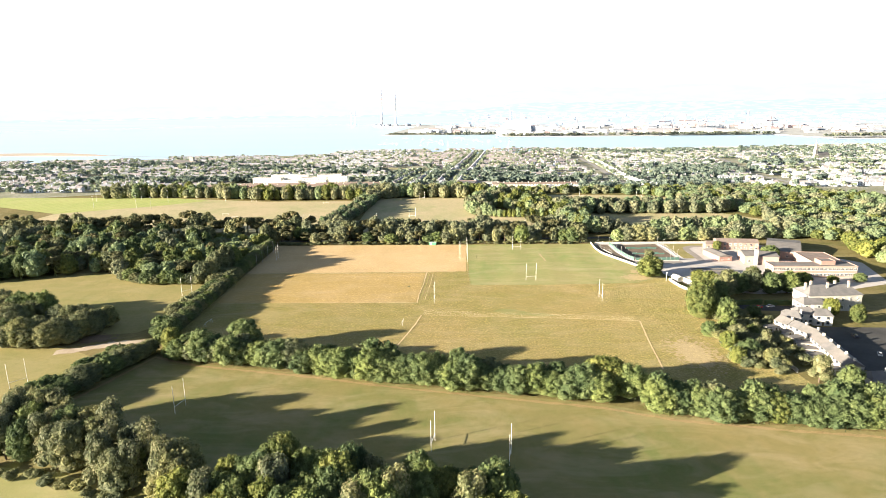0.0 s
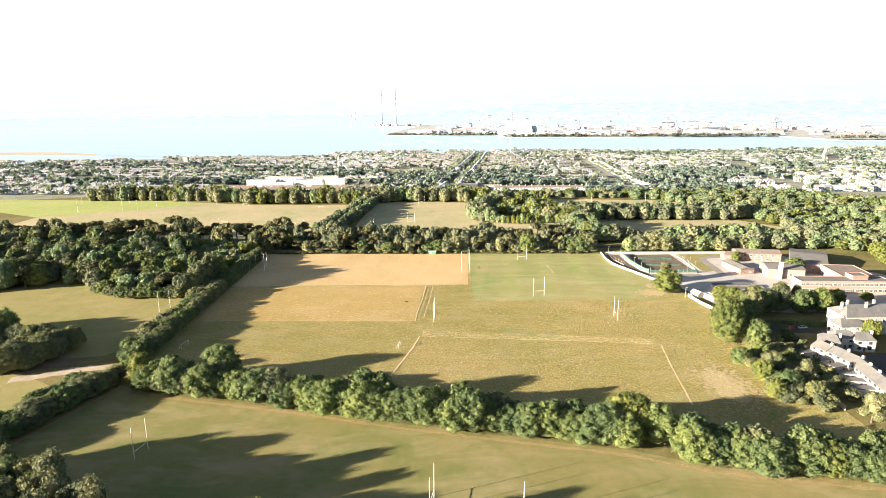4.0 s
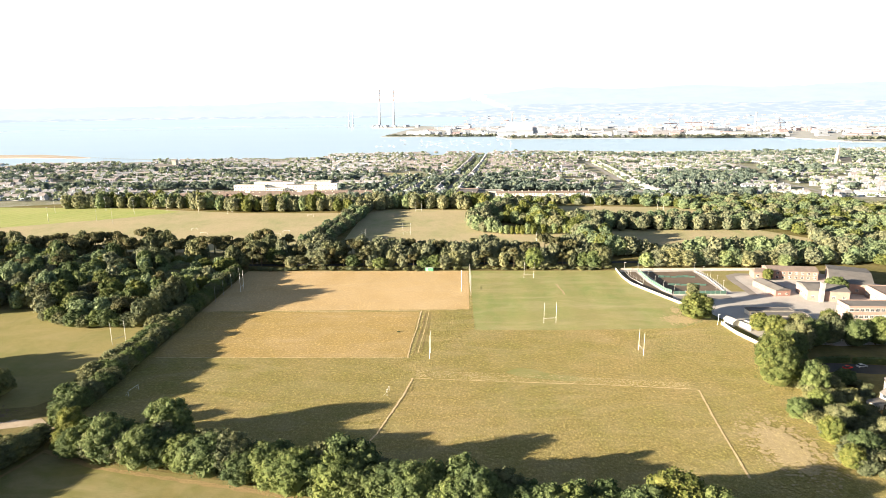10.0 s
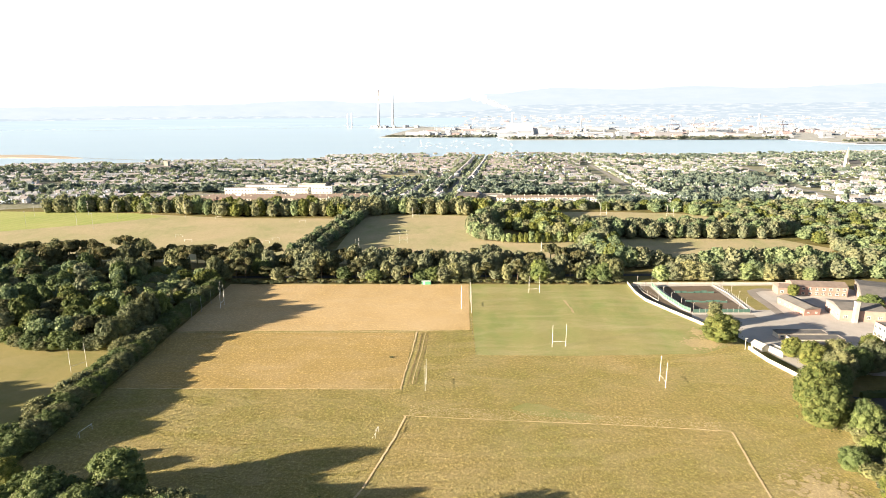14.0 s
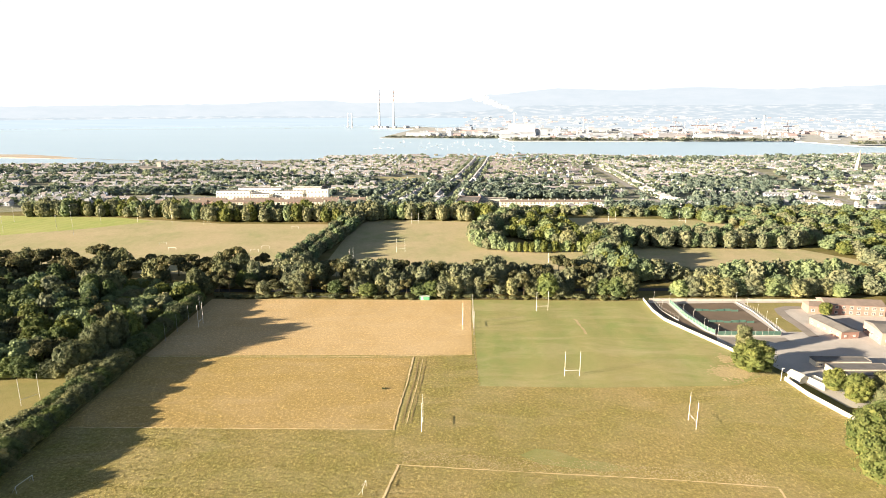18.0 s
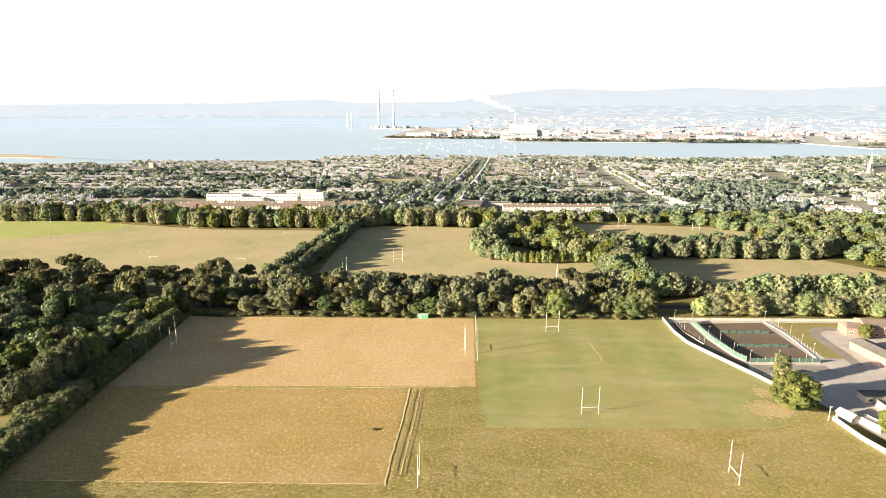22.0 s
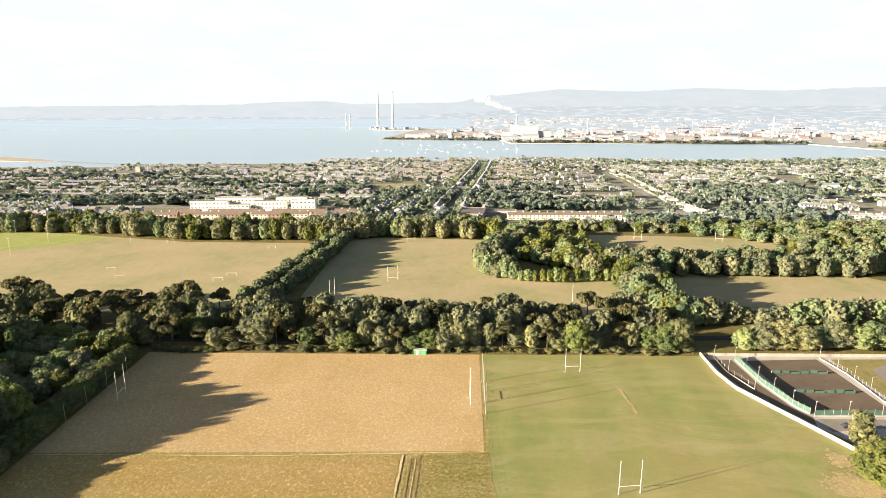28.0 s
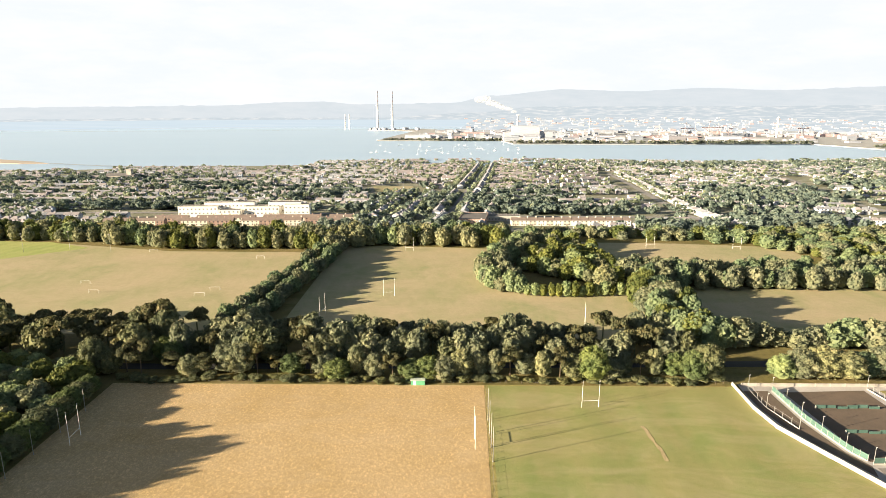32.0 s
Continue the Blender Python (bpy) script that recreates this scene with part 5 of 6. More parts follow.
house_thing(172, 212, 9, 8, 3.2, 2.2, radians(5), WALL_WHITE, ROOF_GREY, "low white bungalow at the terrace end", "terrace by the meadow", 2.4)
sheet("terrace_yard", [(180, 276), (178, 262), (176, 226), (184, 205), (230, 215), (222, 274)], 0.05, ASPHALT, "dark tarmac parking yard", "yard")
sheet("car_park", [(158, 312), (190, 308), (192, 298), (160, 302)], 0.06, ASPHALT, "small tarmac car park under trees", "yard")


def car(x, y, turn, paint, label):
    ob = new("car")
    ob.location, ob.rotation_euler = (x, y, 0.06), (0, 0, radians(turn))
    v = [(-2.1, -.85, .3), (2.1, -.85, .3), (2.1, .85, .3), (-2.1, .85, .3), (-2.15, -.88, .8), (2.15, -.88, .75), (2.15, .88, .75), (-2.15, .88, .8), (-2.0, -.8, .95), (2.0, -.8, .85), (2.0, .8, .85), (-2.0, .8, .95)]
    f = [(0, 2, 1), (0, 3, 2), (8, 9, 10), (8, 10, 11)]
    for k in (0, 4):
        for i in range(4):
            j = (i + 1) % 4
            f += [(k + i, k + j, k + 4 + j), (k + i, k + 4 + j, k + 4 + i)]
    part("body", mesh_np("body", v, f, [paint]), ob)
    c = Pile()
    c.add([(-1.7, -.74, .92), (1.0, -.74, .88), (1.0, .74, .88), (-1.7, .74, .92), (-1.3, -.6, 1.45), (.4, -.6, 1.45), (.4, .6, 1.45), (-1.3, .6, 1.45)], BOX_F)
    part("cabin", c.mesh("cabin", [GLASS]), ob)
    boxes("roof", paint, ob, (-0.45, 0, 1.44, 1.7, 1.18, 0.05))
    for wx in (-1.3, 1.3):
        for wy in (-0.8, 0.8):
            p = Pile()
            p.beam((wx, wy - 0.1, 0.32), (wx, wy + 0.1, 0.32), 0.32, 0, 10)
            part("wheel", p.mesh("wheel", [ASPHALT]), ob)
    return tagged(ob, label, "car", "parked cars")


RED_PAINT = surf("red_car_paint", (0.55, 0.04, 0.04), (0.5, 0.03, 0.03), 1, 5, 0.25, 0)
SILVER_PAINT = surf("silver_car_paint", (0.6, 0.61, 0.62), (0.55, 0.56, 0.57), 1, 5, 0.25, 0)
DARK_PAINT = surf("dark_car_paint", (0.06, 0.065, 0.08), (0.05, 0.05, 0.06), 1, 5, 0.25, 0)
for cx, cy, ct, cp, cl in ((171, 305, 20, RED_PAINT, "small red car in the car park"), (178, 306.5, 10, SILVER_PAINT, "silver car in the car park"), (196, 262, 80, DARK_PAINT, "dark car in the yard"), (193, 240, 60, SILVER_PAINT, "silver car in the yard"), (204, 236, 50, DARK_PAINT, "dark car in the yard")):
    car(cx, cy, ct, cp, cl)

# white flats and the long terraces before them
FLAT_WHITE = surf("flats_white_render", (0.82, 0.80, 0.75), (0.74, 0.72, 0.67), 0.1, 2, 0.85, 0.0)
for fx, fy, fw, fh in ((-262, 862, 40, 13), (-228, 858, 22, 10), (-232, 872, 52, 16), (-196, 864, 36, 13), (-174, 872, 34, 16.5), (-160, 866, 26, 15)):
    building("flats_block", fx, fy, fw, 11, fh, 3, FLAT_WHITE, ROOF_GREY, "white rendered block of flats with a flat roof", floors=3, bays=max(4, int(fw / 4)), category="flats", sides=(0,))
for row, (y0, x0, n) in enumerate(((812, -330, 28), (832, -290, 24))):
    for i in range(n):
        if (i + 3 * row) % 8 != 7:
            house_thing(x0 + i * 8.2, y0 + i * 0.5, 8.1, 8.5, 5.2, 2.6, radians(3.5), RENDER_CREAM if (i // 3) % 2 else BRICK_PINK, ROOF_BROWN, "terraced house with a red-brown tiled roof", "long terraces before the flats")

for i in range(14):
    house_thing(64 + i * 8.4, 826 + 0.2 * i, 8.2, 8.5, 5.2, 2.4, radians(1), FLAT_WHITE if i % 2 else RENDER_CREAM, ROOF_BROWN, "white semi-detached house with a brown tiled roof", "white houses beyond the grove", 1.5 if i % 2 else 0.0)
building("courtyard_block", 24, 842, 26, 40, 6.5, -8, BRICK_PINK, ROOF_GREY, "grey school block with dark window bands", floors=2, bays=8, category="school")
building("low_school", 52, 858, 40, 12, 5, 0, WALL_WHITE, ROOF_GREY, "long low white school building", floors=1, bays=12, category="school")
STREET = surf("street_tarmac", (0.30, 0.29, 0.28), (0.24, 0.235, 0.23), 0.05, 1, 0.9, 0.0)


def street(pts, width, label="straight suburban street between the houses"):
    """A street laid on the falling ground, a hand above it."""
    ob = band("street", pts, width, 0.0, STREET, label, "road")
    for k in ob.data.vertices:
        k.co.z = land(k.co.x, k.co.y) + 0.35
    return ob


STREET_LINES = [[(262, 796), (258, 910), (270, 1035), (287, 1212), (300, 1400)], [(0, 880), (6, 950), (28, 1126), (54, 1352), (80, 1600)], [(-74, 780), (-62, 883), (-52, 960), (-36, 1080)],
                [(496, 860), (500, 949), (503, 1012), (550, 1158), (600, 1340)], [(-420, 900), (-100, 896), (60, 884), (260, 878), (560, 850)]]
for line in STREET_LINES:
    street(line, 9)
green = sheet("sports_green", [(-118, 1168), (-57, 1170), (-48, 1096), (-106, 1094)], 0, GRASS_FAR, "open playing green among the houses")
for k in green.data.vertices:
    k.co.z = land(k.co.x, k.co.y) + 0.3
TOWN = Pile()
GARDENS = []
trng = random.Random(5)


def district(x0, x1, y0, y1, turn, row_gap, w, d, skip, colour, leafy=0.85):
    """Rows of terraced or paired houses with gardens between them."""
    cx, cy = (x0 + x1) / 2, (y0 + y1) / 2
    reach = math.hypot(x1 - x0, y1 - y0) / 2
    c, s = math.cos(turn), math.sin(turn)
    v = -reach
    while v < reach:
        u = -reach
        lean = trng.uniform(-.05, .05)
        while u < reach:
            run = trng.choice((4, 6, 8, 12))
            h, rise, hip = trng.uniform(4.8, 5.6), trng.uniform(1.9, 2.7), trng.random() < 0.35
            for i in range(run):
                x, y = cx + u * c - v * s, cy + u * s + v * c
                if x0 <= x <= x1 and y0 <= y <= y1 and y < shore_y(x) - 25 and trng.random() > skip and not near_street(x, y, 24 if turn < 1 else 10) and not any(inside(x, y, k) for k in KEEP_CLEAR):
                    house_into(TOWN, x, y, land(x, y), w, d, h, rise, turn + lean, hip, i % 2 == 0, trng, 0, colour)
                    for side, odds in ((-1, leafy), (-1, leafy * 0.6), (1, leafy * 0.35)):
                        if trng.random() < odds:
                            k = side * trng.uniform(0.95, 2.3) * d
                            GARDENS.append((x + trng.uniform(-.5, .5) * w - s * k, y + c * k))
                u += w
            u += trng.choice((3, 4, 8, 16, 40))
        v += row_gap * trng.choice((0.9, 1.5))
        if trng.random() < 0.12:
            v += row_gap * 0.8


def street_terrace(line, side):
    """Terraced houses facing a street on one side, with street trees between."""
    for (x0, y0), (x1, y1) in zip(line, line[1:]):
        d = math.hypot(x1 - x0, y1 - y0)
        ux, uy = (x1 - x0) / d, (y1 - y0) / d
        for i in range(int(d / 8.2)):
            u = (i + 0.5) * 8.2
            x, y = x0 + ux * u - uy * side * 15, y0 + uy * u + ux * side * 15
            if i % 9 == 8 or y > shore_y(x) - 25 or any(inside(x, y, k) for k in KEEP_CLEAR):
                continue
            house_into(TOWN, x, y, land(x, y), 8.1, 8.5, 5.2, 2.4, math.atan2(uy, ux) + (math.pi if side < 0 else 0), i % 4 == 1, i % 2 == 0, trng, 0, 1)
            if i % 2 == 0:
                GARDENS.append((x0 + ux * u - uy * side * 6.8, y0 + uy * u + ux * side * 6.8))
            GARDENS.append((x0 + ux * u - uy * side * 24, y0 + uy * u + ux * side * 24))


def near_street(x, y, gap=9.5):
    for line in STREET_LINES:
        for (x0, y0), (x1, y1) in zip(line, line[1:]):
            u = max(0, min(1, ((x - x0) * (x1 - x0) + (y - y0) * (y1 - y0)) / ((x1 - x0) ** 2 + (y1 - y0) ** 2)))
            if math.hypot(x - x0 - u * (x1 - x0), y - y0 - u * (y1 - y0)) < gap:
                return True
    return False


KEEP_CLEAR = [[(-122, 1090), (-44, 1090), (-44, 1174), (-122, 1174)], [(0, 815), (190, 815), (190, 868), (0, 868)], [(-335, 800), (-90, 805), (-90, 885), (-335, 885)], [(-20, 1080), (40, 1080), (40, 1140), (-20, 1140)], [(-400, 770), (-260, 790), (-260, 830), (-420, 830)]]
district(-1500, -700, 800, 1420, 0.06, 30, 8, 8.5, 0.10, 1)
district(-700, -300, 780, 1500, 0.10, 30, 8, 8.5, 0.10, 1)
district(-300, -100, 890, 1690, -0.05, 31, 8, 8.5, 0.12, 1)
district(-100, 60, 770, 1150, 1.42, 30, 7.5, 8.5, 0.05, 1)
district(-100, 160, 1150, 1790, 0.04, 32, 8.5, 8.5, 0.14, 3)
district(60, 260, 800, 1150, 0.05, 32, 8, 8.5, 0.16, 1)
district(260, 560, 960, 1720, -0.12, 30, 8, 8.5, 0.12, 1)
district(160, 260, 1150, 1780, 0.3, 34, 9, 8.5, 0.2, 3)
district(560, 900, 640, 1000, -0.12, 26, 8, 8.5, 0.05, 1, 0.25)
district(330, 560, 790, 960, -0.12, 26, 8, 8.5, 0.05, 1, 0.25)
district(560, 900, 1000, 1740, -0.15, 32, 8, 8.5, 0.08, 1)
district(900, 1650, 600, 1860, -0.2, 30, 8.5, 8.5, 0.12, 1)
for line, side in ((STREET_LINES[1], -1), (STREET_LINES[1], 1), (STREET_LINES[2], -1), (STREET_LINES[2], 1), (STREET_LINES[0], -1)):
    street_terrace(line, side)
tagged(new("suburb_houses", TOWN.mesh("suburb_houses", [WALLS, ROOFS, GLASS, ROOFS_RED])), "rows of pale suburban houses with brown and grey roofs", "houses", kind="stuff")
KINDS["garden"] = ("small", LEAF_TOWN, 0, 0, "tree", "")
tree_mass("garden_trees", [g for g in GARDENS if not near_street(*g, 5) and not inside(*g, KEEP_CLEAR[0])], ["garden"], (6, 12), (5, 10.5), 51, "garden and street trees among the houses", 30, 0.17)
belts = []
for bx, by, brx, bry, bn in ((-330, 1120, 120, 40, 120), (-40, 1000, 60, 130, 110), (120, 1000, 50, 150, 90), (-180, 1050, 70, 60, 70), (640, 1180, 260, 60, 160), (900, 1400, 300, 90, 220), (330, 900, 80, 120, 120), (760, 900, 220, 40, 100), (-700, 1050, 200, 30, 80), (-1000, 900, 250, 40, 80), (1150, 1050, 260, 80, 150), (-520, 930, 120, 25, 50), (640, 1560, 420, 90, 420), (-560, 1230, 140, 60, 150), (-760, 1180, 160, 50, 130), (60, 960, 60, 90, 110), (430, 1080, 120, 70, 150), (1000, 1620, 260, 110, 240), (-330, 930, 160, 22, 90), (232, 800, 60, 40, 80), (340, 830, 70, 34, 70), (130, 905, 110, 18, 80), (-60, 800, 70, 22, 60), (-170, 905, 120, 16, 70), (440, 1000, 90, 50, 90)):
    for _ in range(bn):
        trng.random() < 0.8 and belts.append((bx + trng.gauss(0, 0.5) * brx, by + trng.gauss(0, 0.5) * bry))
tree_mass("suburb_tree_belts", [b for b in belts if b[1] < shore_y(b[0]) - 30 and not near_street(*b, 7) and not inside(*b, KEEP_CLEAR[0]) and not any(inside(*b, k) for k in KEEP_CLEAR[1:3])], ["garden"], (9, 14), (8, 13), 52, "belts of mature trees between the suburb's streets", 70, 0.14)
VAN_WHITE = surf("white_van_paint", (0.78, 0.78, 0.77), (0.7, 0.7, 0.69), 1, 5, 0.3, 0)


def van(x, y, turn, label):
    ob = new("van")
    ob.location, ob.rotation_euler = (x, y, 0.1), (0, 0, radians(turn))
    c = Pile()
    c.add([(-2.6, -.95, .3), (2.5, -.95, .3), (2.5, .95, .3), (-2.6, .95, .3), (-2.6, -.9, 2.2), (1.5, -.9, 2.2), (1.5, .9, 2.2), (-2.6, .9, 2.2)], BOX_F)
    part("body", c.mesh("body", [VAN_WHITE]), ob)
    c = Pile()
    c.add([(1.6, -.8, 1.2), (2.35, -.8, 1.15), (2.35, .8, 1.15), (1.6, .8, 1.2), (1.4, -.75, 2.0), (1.75, -.75, 1.95), (1.75, .75, 1.95), (1.4, .75, 2.0)], BOX_F)
    part("windscreen", c.mesh("windscreen", [GLASS]), ob)
    for wx in (-1.7, 1.6):
        for wy in (-0.85, 0.85):
            p = Pile()
            p.beam((wx, wy - 0.12, 0.36), (wx, wy + 0.12, 0.36), 0.36, 0, 10)
            part("wheel", p.mesh("wheel", [ASPHALT]), ob)
    return tagged(ob, label, "van", "parked cars")


van(146, 397, -35, "white van parked beside the court")
car(141, 401.5, 15, DARK_PAINT, "dark car parked beside the court")

# ---- port, power station and bay ----
def slab(name, pts, z0, z1, material, label, category):
    n = len(pts)
    bm = bmesh.new()
    lo = [bm.verts.new((x, y, z0)) for x, y in pts]
    hi = [bm.verts.new((x, y, z1)) for x, y in pts]
    bm.faces.new(hi)
    for i in range(n):
        bm.faces.new((lo[i], lo[(i + 1) % n], hi[(i + 1) % n], hi[i]))
    bmesh.ops.recalc_face_normals(bm, faces=bm.faces[:])
    bmesh.ops.triangulate(bm, faces=bm.faces[:])
    me = bpy.data.meshes.new(name)
    bm.to_mesh(me)
    bm.free()
    me.materials.append(material)
    return tagged(new(name, me), label, category, kind="structure")


slab("port_land", [(-270, 2530), (190, 2545), (215, 2345), (700, 2350), (1190, 2385), (1240, 2380), (1320, 2090), (2600, 1900), (3800, 2600), (3400, 3420), (40, 3420), (-150, 3700), (-420, 3600), (-430, 3500), (-180, 3400)], -24, SEA_Z + 2.2, ROCK, "low quay of the port with a stone edge", "quay")
slab("sand_spit", [(-2200, 1660), (-1090, 1700), (-960, 1640), (-900, 1600), (-960, 1590), (-1090, 1610), (-2200, 1560)], -24, SEA_Z + 1.5, SAND, "low sandy spit with dry grass", "sand")
band("bridge_deck", [(-900, 1600), (-800, 1560), (-646, 1512), (-600, 1495)], 6, SEA_Z + 1.6, STONE, "long low wooden bridge to the sand spit", "bridge")
band("harbour_wall", [(-2400, 3150), (-1200, 3300), (-420, 3540)], 9, SEA_Z + 3.0, ROCK, "long dark harbour wall across the bay", "wall")
# slope added under the far boxes; it glows in the painted haze colour
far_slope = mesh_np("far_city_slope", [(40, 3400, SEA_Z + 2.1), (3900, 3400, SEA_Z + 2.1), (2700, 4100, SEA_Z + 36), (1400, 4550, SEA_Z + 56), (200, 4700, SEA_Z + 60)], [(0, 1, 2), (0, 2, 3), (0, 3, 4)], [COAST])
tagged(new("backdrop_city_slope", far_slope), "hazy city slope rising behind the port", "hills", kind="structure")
prng = random.Random(12)
port = Pile()


def warehouse(x, y, sx, sy, sz, turn):
    ob = new("warehouse")
    ob.location, ob.rotation_euler = (x, y, SEA_Z + 2.2), (0, 0, turn)
    shade = HAZED_CLADDING[prng.randrange(len(HAZED_CLADDING))]
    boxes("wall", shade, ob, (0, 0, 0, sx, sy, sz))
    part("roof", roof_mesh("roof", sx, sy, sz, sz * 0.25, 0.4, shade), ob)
    boxes("door", GLASS, ob, (prng.uniform(-.3, .3) * sx, -sy / 2, 0, 5, 0.3, 5))
    return tagged(ob, "pale steel-clad port warehouse on the quay", "warehouse", "port warehouses")


def tank(x, y, r, h):
    ob = new("storage_tank")
    ob.location = (x, y, SEA_Z + 2.2)
    p = Pile()
    p.tube(0, 0, 0, r, r, h, 16)
    part("shell", p.mesh("shell", [HAZED_CLADDING[0]]), ob)
    p = Pile()
    p.tube(0, 0, h, r * 1.02, r * 0.1, r * 0.12, 16)
    part("roof", p.mesh("roof", [HAZED_CLADDING[1]]), ob)
    return tagged(ob, "pale cylindrical storage tank in the port", "tank", "port tanks")


# cladding tones with distance haze mixed into each colour
HAZED_CLADDING = [surf("cladding_white", (0.443, 0.47, 0.534), (0.394, 0.42, 0.478), 0.02, 0.5, 0.7, 0.0), surf("cladding_grey", (0.328, 0.361, 0.423), (0.295, 0.328, 0.386), 0.02, 0.5, 0.7, 0.0), surf("cladding_rust", (0.41, 0.319, 0.331), (0.361, 0.286, 0.294), 0.02, 0.5, 0.7, 0.0), surf("cladding_pale", (0.41, 0.403, 0.442), (0.369, 0.361, 0.396), 0.02, 0.5, 0.7, 0.0)]
for i in range(330):
    x, y = prng.uniform(-150, 2200), prng.uniform(2420, 3350)
    if y < 2590 and x < 210 or x > 1240 and y < 2450:
        continue
    sx, sy, sz = prng.uniform(15, 60) * prng.choice((1, 1, 1, 2)), prng.uniform(12, 30), prng.uniform(5, 13)
    if y < 2950 and i % 3:
        warehouse(x, y, sx, sy, sz, prng.uniform(-.15, .15))
    else:
        port.box(x, y, SEA_Z + 2.2, sx, sy, sz, prng.uniform(-.15, .15))
for _ in range(70):
    tank(prng.uniform(-150, 1700), prng.uniform(2600, 3350), prng.uniform(6, 12), prng.uniform(7, 13))
for _ in range(18):
    tank(prng.uniform(-430, -160), prng.uniform(3490, 3560), prng.uniform(6, 12), prng.uniform(7, 12))
for _ in range(520):
    x, y = prng.uniform(100, 3300), prng.uniform(3420, 4400)
    port.box(x, y, SEA_Z + 1.6 + (y - 3400) * 0.045, prng.uniform(10, 34), 14, prng.uniform(5, 9))
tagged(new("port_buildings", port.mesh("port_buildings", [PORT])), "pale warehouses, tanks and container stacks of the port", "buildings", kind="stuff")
ptrees = [(prng.uniform(210, 1250), prng.uniform(2352, 2375)) for _ in range(190)] + [(prng.uniform(-260, 190), prng.uniform(2536, 2552)) for _ in range(60)] + [(1280 + prng.uniform(0, 900), 2130 - prng.uniform(0, 1) * 60) for _ in range(160)]
# greyish pale foliage: haze over the quay is painted into the leaves
KINDS["shore"] = ("bush", leaf("hazed_shore_scrub", [(0.14, 0.16, 0.13), (0.18, 0.20, 0.16), (0.22, 0.235, 0.2)]), 0, 0, "tree", "")
tree_mass("quay_trees", [(a, max(b, 2345 if a < 1250 else 2010 + 0.06 * (2600 - a))) for a, b in ptrees], ["shore"], (12, 22), (9, 14), 53, "scrubby trees along the quay edge", 46, 0.16)
for o in bpy.data.objects:
    if o.name == "quay_trees":
        o.location.z = SEA_Z + 2.2 - land(0, 2400)


def stack(x, y, high, r0, r1, label, bands=True):
    ob = new("power_station_stack")
    ob.location = (x, y, SEA_Z + 2.0)
    # shaft and bands are painted pale for haze and their shaded side
    pale = surf("hazed_stack_concrete", (0.80, 0.79, 0.78), (0.72, 0.71, 0.70), 0.02, 0.3, 0.85, 0.0)
    p = Pile()
    p.tube(0, 0, 0, r0, r1, high, 20)
    part("shaft", p.mesh("shaft", [pale]), ob)
    if bands:
        red = surf("hazed_red_band", (0.70, 0.55, 0.53), (0.66, 0.52, 0.5), 0.02, 0.3, 0.85, 0.0)
        for k in (0.72, 0.84, 0.95):
            p = Pile()
            rr = r0 + (r1 - r0) * k
            p.tube(0, 0, high * k, rr + 0.15, rr + 0.1, high * 0.05, 20)
            part("band", p.mesh("band", [red]), ob)
    p = Pile()
    p.tube(0, 0, high, r1 + 0.5, r1 + 0.5, 2.0, 20)
    part("rim", p.mesh("rim", [pale]), ob)
    return tagged(ob, label, "chimney", "power station stacks")


stack(-386, 3560, 200, 7, 4.2, "very tall power station stack with bands, both paled for haze")
stack(-309, 3580, 198, 7, 4.2, "very tall power station stack with bands, both paled for haze")
stack(-560, 3560, 78, 4, 3, "shorter pale stack beside the power station", False)
stack(-538, 3565, 78, 4, 3, "shorter pale stack beside the power station", False)
stack(278, 2790, 88, 4, 3, "slim white stack of the waste plant", False)
stack(620, 3000, 70, 3, 2.5, "slim pale stack in the port", False)
stack(1345, 2800, 82, 5, 4, "grey stack in the port", False)


def curved_hall():
    """Waste plant: a tall curved pale hall with stepped ends."""
    ob = new("waste_plant")
    ob.location = (310, 2790, SEA_Z + 2.2)
    n, v, f = 12, [], []
    for k, x in enumerate((-55, 55)):
        for i in range(n + 1):
            a = math.pi * i / n
            v.append((x, 30 * math.cos(a), 48 * math.sin(a) ** 0.6))
    for i in range(n):
        f += [(i, i + 1, n + 2 + i), (i, n + 2 + i, n + 1 + i)]
    f += [(0, i + 1, i) for i in range(1, n)] + [(n + 1, n + 1 + i, n + 2 + i) for i in range(1, n)]
    part("hall", mesh_np("hall", v, f, [HAZED_CLADDING[0]]), ob)
    boxes("annex", HAZED_CLADDING[0], ob, (80, 0, 0, 60, 40, 24))
    boxes("annex", HAZED_CLADDING[3], ob, (-70, 4, 0, 34, 36, 20))
    return tagged(ob, "tall curved pale waste plant hall by the quay", "plant")


curved_hall()


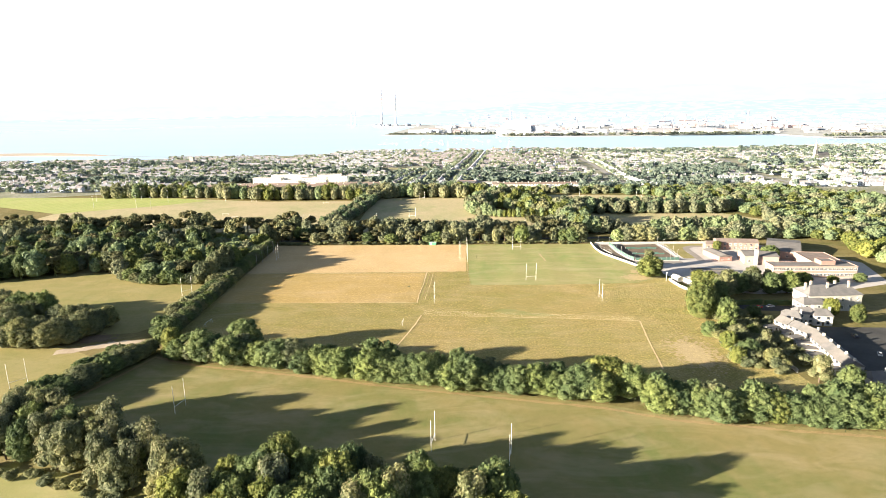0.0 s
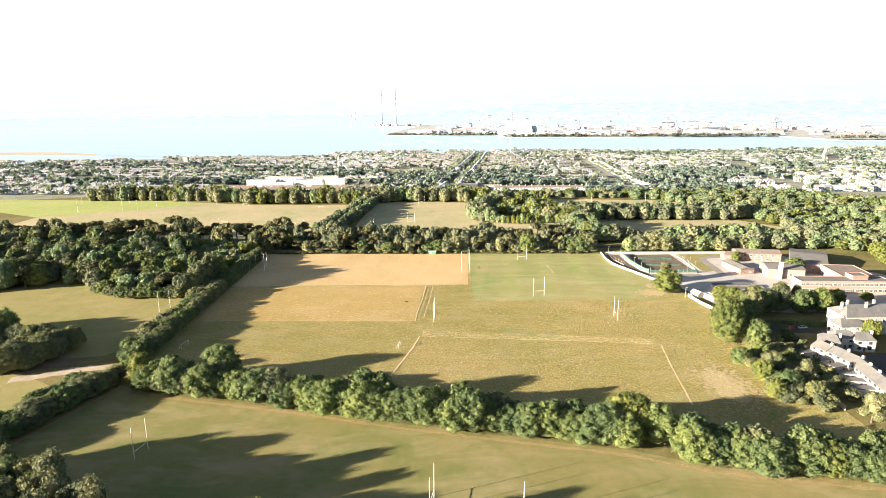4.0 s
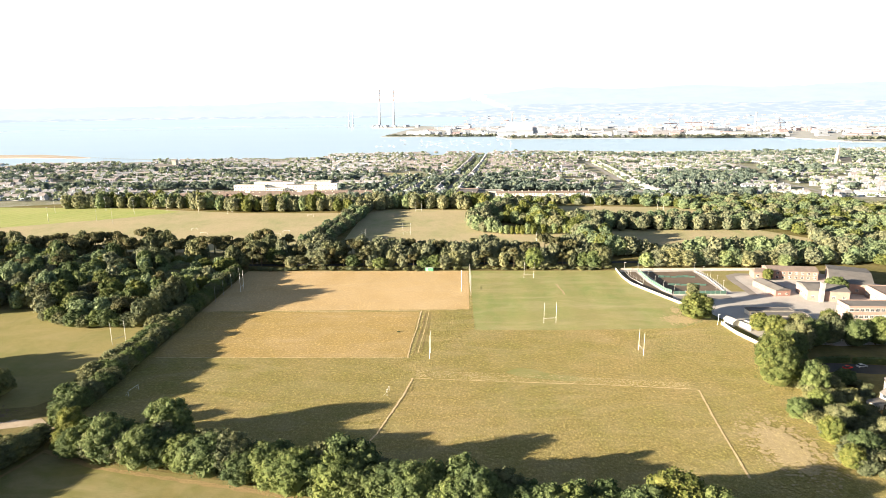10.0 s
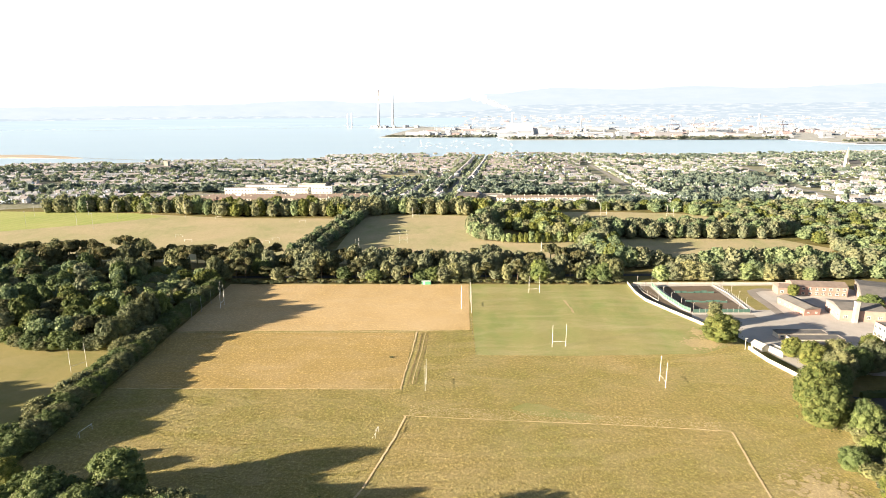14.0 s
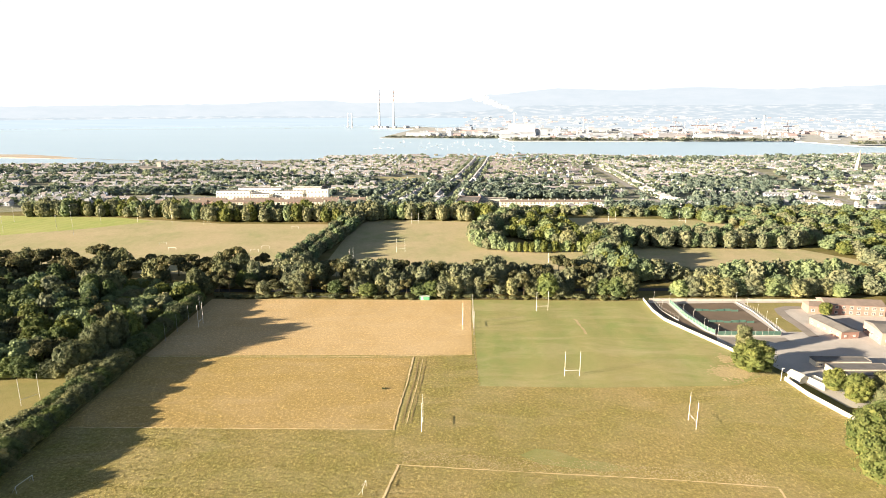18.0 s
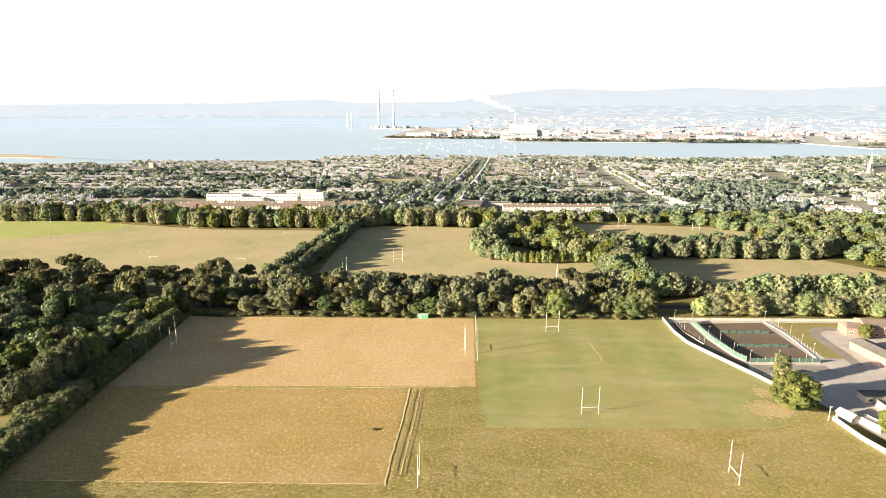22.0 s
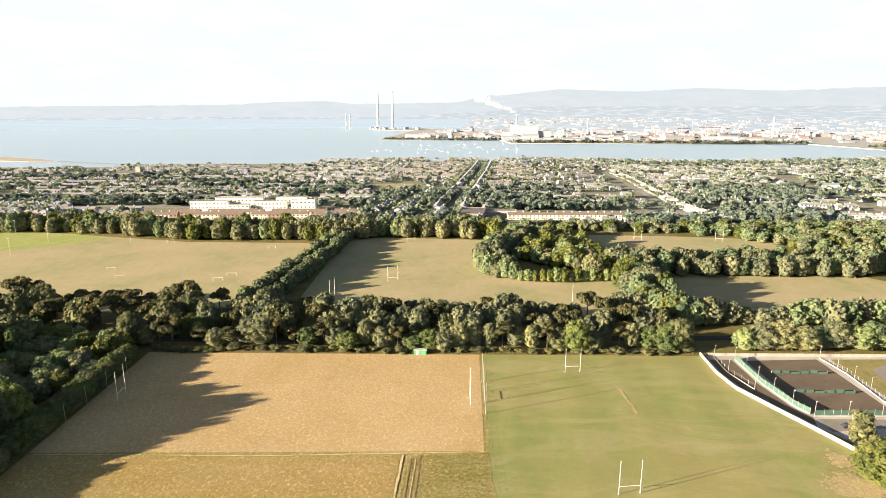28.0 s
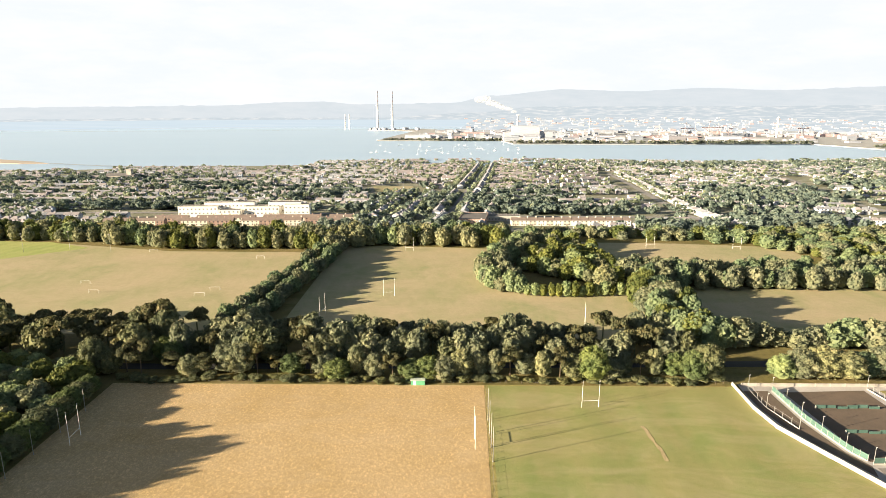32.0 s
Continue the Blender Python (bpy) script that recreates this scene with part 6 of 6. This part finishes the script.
def steam_plume():
    """Thin steam leaning away from the slim stack: many soft see-through puffs."""
    m = bpy.data.materials.new("steam")
    t, p = nodes_of(m)
    clear, white = t.nodes.new("ShaderNodeBsdfTransparent"), t.nodes.new("ShaderNodeBsdfTranslucent")
    white.inputs["Color"].default_value = (0.95, 0.95, 0.95, 1)
    p.inputs["Base Color"].default_value, p.inputs["Roughness"].default_value = (0.95, 0.95, 0.95, 1), 1.0
    body, mx = t.nodes.new("ShaderNodeMixShader"), t.nodes.new("ShaderNodeMixShader")
    body.inputs["Fac"].default_value, mx.inputs["Fac"].default_value = 0.5, 0.22
    t.links.new(p.outputs["BSDF"], body.inputs[1])
    t.links.new(white.outputs["BSDF"], body.inputs[2])
    t.links.new(clear.outputs["BSDF"], mx.inputs[1])
    t.links.new(body.outputs["Shader"], mx.inputs[2])
    t.links.new(mx.outputs["Shader"], t.nodes["Material Output"].inputs["Surface"])
    rng, p = random.Random(8), Pile()
    for i in range(9):
        u = i / 8
        r = 6 + 13 * u * rng.uniform(0.8, 1.2)
        p.add(ICO2[0] * (r * 1.5, r, r * 0.8) + (278 - 150 * u + rng.gauss(0, 4), 2790 + 30 * u, SEA_Z + 92 + 62 * u ** 0.8 + rng.gauss(0, 3)), ICO2[1])
    return tagged(new("steam_plume", p.mesh("steam_plume", [m], np.ones(9 * len(ICO2[1])))), "thin white steam drifting from the slim stack", "steam", kind="stuff")


steam_plume()


def crane(x, y, turn, scale):
    ob = new("dock_crane")
    ob.location, ob.rotation_euler, ob.scale = (x, y, SEA_Z + 2.2), (0, 0, turn), (scale, scale, scale)
    for sx in (-8, 8):
        for sy in (-7, 7):
            p = Pile()
            p.beam((sx, sy, 0), (sx * 0.6, sy * 0.7, 34), 1.0, 0, 5)
            part("leg", p.mesh("leg", [PORT]), ob)
    p = Pile()
    p.beam((-26, 0, 34), (46, 0, 34), 1.6, 0, 5)
    part("boom", p.mesh("boom", [PORT]), ob)
    p = Pile()
    p.beam((0, 0, 34), (4, 0, 56), 1.1, 0, 5)
    p.beam((4, 0, 56), (44, 0, 35), 0.6, 0, 4)
    p.beam((4, 0, 56), (-24, 0, 35), 0.6, 0, 4)
    part("mast", p.mesh("mast", [PORT]), ob)
    return tagged(ob, "pale steel dock crane on the quay", "crane", "dock cranes")


for qx, qy, qt, qs in ((960, 2780, 0.5, 1.1), (1010, 2800, 1.2, 1.0), (1060, 2790, 0.2, 1.2), (1120, 2830, 2.4, 1.0), (1180, 2860, 0.9, 1.0), (880, 2850, 1.8, 0.9), (1500, 2900, 0.4, 1.0)):
    crane(qx, qy, qt, qs)
SAIL = surf("white_hull", (0.85, 0.85, 0.84), (0.78, 0.78, 0.77), 0.5, 3, 0.5, 0.0)


def yacht(x, y, turn):
    ob = new("moored_yacht")
    ob.location, ob.rotation_euler, ob.scale = (x, y, SEA_Z + 0.05), (0, 0, turn), (0.7, 0.7, 0.7)
    v = [(-5, -1.4, 1.1), (4, -1.4, 1.2), (7, 0, 1.5), (4, 1.4, 1.2), (-5, 1.4, 1.1), (-4.4, -.8, -.3), (4, -.7, -.3), (5.6, 0, -.2), (4, .7, -.3), (-4.4, .8, -.3)]
    f = [(0, 1, 2), (0, 2, 3), (0, 3, 4)]
    for i in range(5):
        j = (i + 1) % 5
        f += [(i, 5 + i, 5 + j), (i, 5 + j, j)]
    part("hull", mesh_np("hull", v, f, [SAIL]), ob)
    p = Pile()
    p.tube(0.5, 0, 1.1, 0.14, 0.1, 13, 6)
    part("mast", p.mesh("mast", [SAIL]), ob)
    boxes("cabin", SAIL, ob, (-0.5, 0, 1.1, 4, 1.8, 0.7))
    return tagged(ob, "small white yacht at its mooring in the channel", "boat", "moored yachts")


for _ in range(46):
    yacht(prng.uniform(-230, 230), prng.uniform(1900, 2330), prng.uniform(0, 6.28))


def church():
    ob = new("church")
    x, y = 790, 1295
    ob.location, ob.rotation_euler = (x, y, land(x, y)), (0, 0, 0.3)
    boxes("nave", STONE, ob, (0, 0, 0, 30, 12, 11))
    part("roof", roof_mesh("roof", 30, 12, 11, 6, 0.3, SLATE), ob)
    boxes("tower", STONE, ob, (-17, 0, 0, 6, 6, 22))
    p = Pile()
    p.tube(-17, 0, 22, 3.6, 0.1, 20, 8)
    part("spire", p.mesh("spire", [STONE]), ob)
    return tagged(ob, "grey stone church with a tall spire among trees", "church")


church()
ob = new("parish_church")
ob.location = (-536, 1226, land(-536, 1226))
boxes("nave", STONE, ob, (0, 0, -1, 46, 15, 11))
boxes("tower", STONE, ob, (14, 0, -1, 8, 8, 22))
part("roof", roof_mesh("roof", 46, 15, 10, 4, 0.4, SLATE), ob)
tagged(ob, "large grey stone church with a square tower", "church")

# ---- tufts of long dry grass ----
def tufts(name, poly, count, material, high, wide, label, seed):
    """Loose upright blades in small crossed clumps."""
    nr = np.random.RandomState(seed)
    xs, ys = [p[0] for p in poly], [p[1] for p in poly]
    at = []
    while len(at) < count:
        q = np.column_stack((nr.uniform(min(xs), max(xs), 4000), nr.uniform(min(ys), max(ys), 4000)))
        at += [tuple(k) for k in q if inside(k[0], k[1], poly)]
    c = np.array(at[:count])
    a = nr.uniform(0, math.pi, count)
    w, h = wide * nr.uniform(0.5, 1.3, count), high * nr.uniform(0.5, 1.3, count)
    v = []
    for turn in (0.0, 1.5):
        dx, dy = np.cos(a + turn) * w / 2, np.sin(a + turn) * w / 2
        lx, ly = nr.uniform(-.2, .2, count) * high, nr.uniform(-.2, .2, count) * high
        v += [np.column_stack((c[:, 0] - dx, c[:, 1] - dy, np.full(count, 0.05))), np.column_stack((c[:, 0] + dx, c[:, 1] + dy, np.full(count, 0.05))),
              np.column_stack((c[:, 0] + dx * 1.3 + lx, c[:, 1] + dy * 1.3 + ly, h)), np.column_stack((c[:, 0] - dx * 1.3 + lx, c[:, 1] - dy * 1.3 + ly, h * 0.85))]
    v = np.stack(v, 1).reshape(-1, 3)
    i = np.arange(count)[:, None] * 8
    f = np.vstack([i + k for k in ((0, 1, 2), (0, 2, 3), (4, 5, 6), (4, 6, 7))])
    return tagged(new(name, mesh_np(name, v, f, [material])), label, "grass", kind="stuff")


tufts("dry_grass_tufts", [(-137, 380), (12.5, 384), (14, 464), (-138, 464)], 60000, BLADES_TAN, 0.085, 0.26, "tufts of long dry tan grass", 1)
tufts("gold_grass_tufts", [(-134, 317.8), (-19, 317.8), (-16, 379.6), (-136, 379.6)], 40000, BLADES_GOLD, 0.10, 0.3, "tufts of rough golden grass", 2)
tufts("meadow_tufts", [(-135, 248), (-60, 231), (0, 215), (60, 204), (112, 196), (122, 212), (124, 262), (146, 300), (146, 345), (137, 352), (14, 351), (13, 383), (-13.5, 381), (-17, 317.4), (-134, 317.4)], 110000, BLADES_ROUGH, 0.12, 0.36, "rough tussocks of unmown meadow grass", 3)
tufts("pale_grass_row", [(-14, 297), (40, 291.5), (97, 286), (98, 292), (40, 299), (-14, 304)], 2400, BLADES_PALE, 0.12, 0.45, "rows of taller pale grass across the meadow", 5)
tufts("dark_grass_clump", [(-25.8, 348.4), (-24.6, 348.4), (-24.6, 349.4), (-25.8, 349.4)], 24, LEAF_DARK, 0.5, 0.4, "small dark clump of weeds in the golden grass", 4)
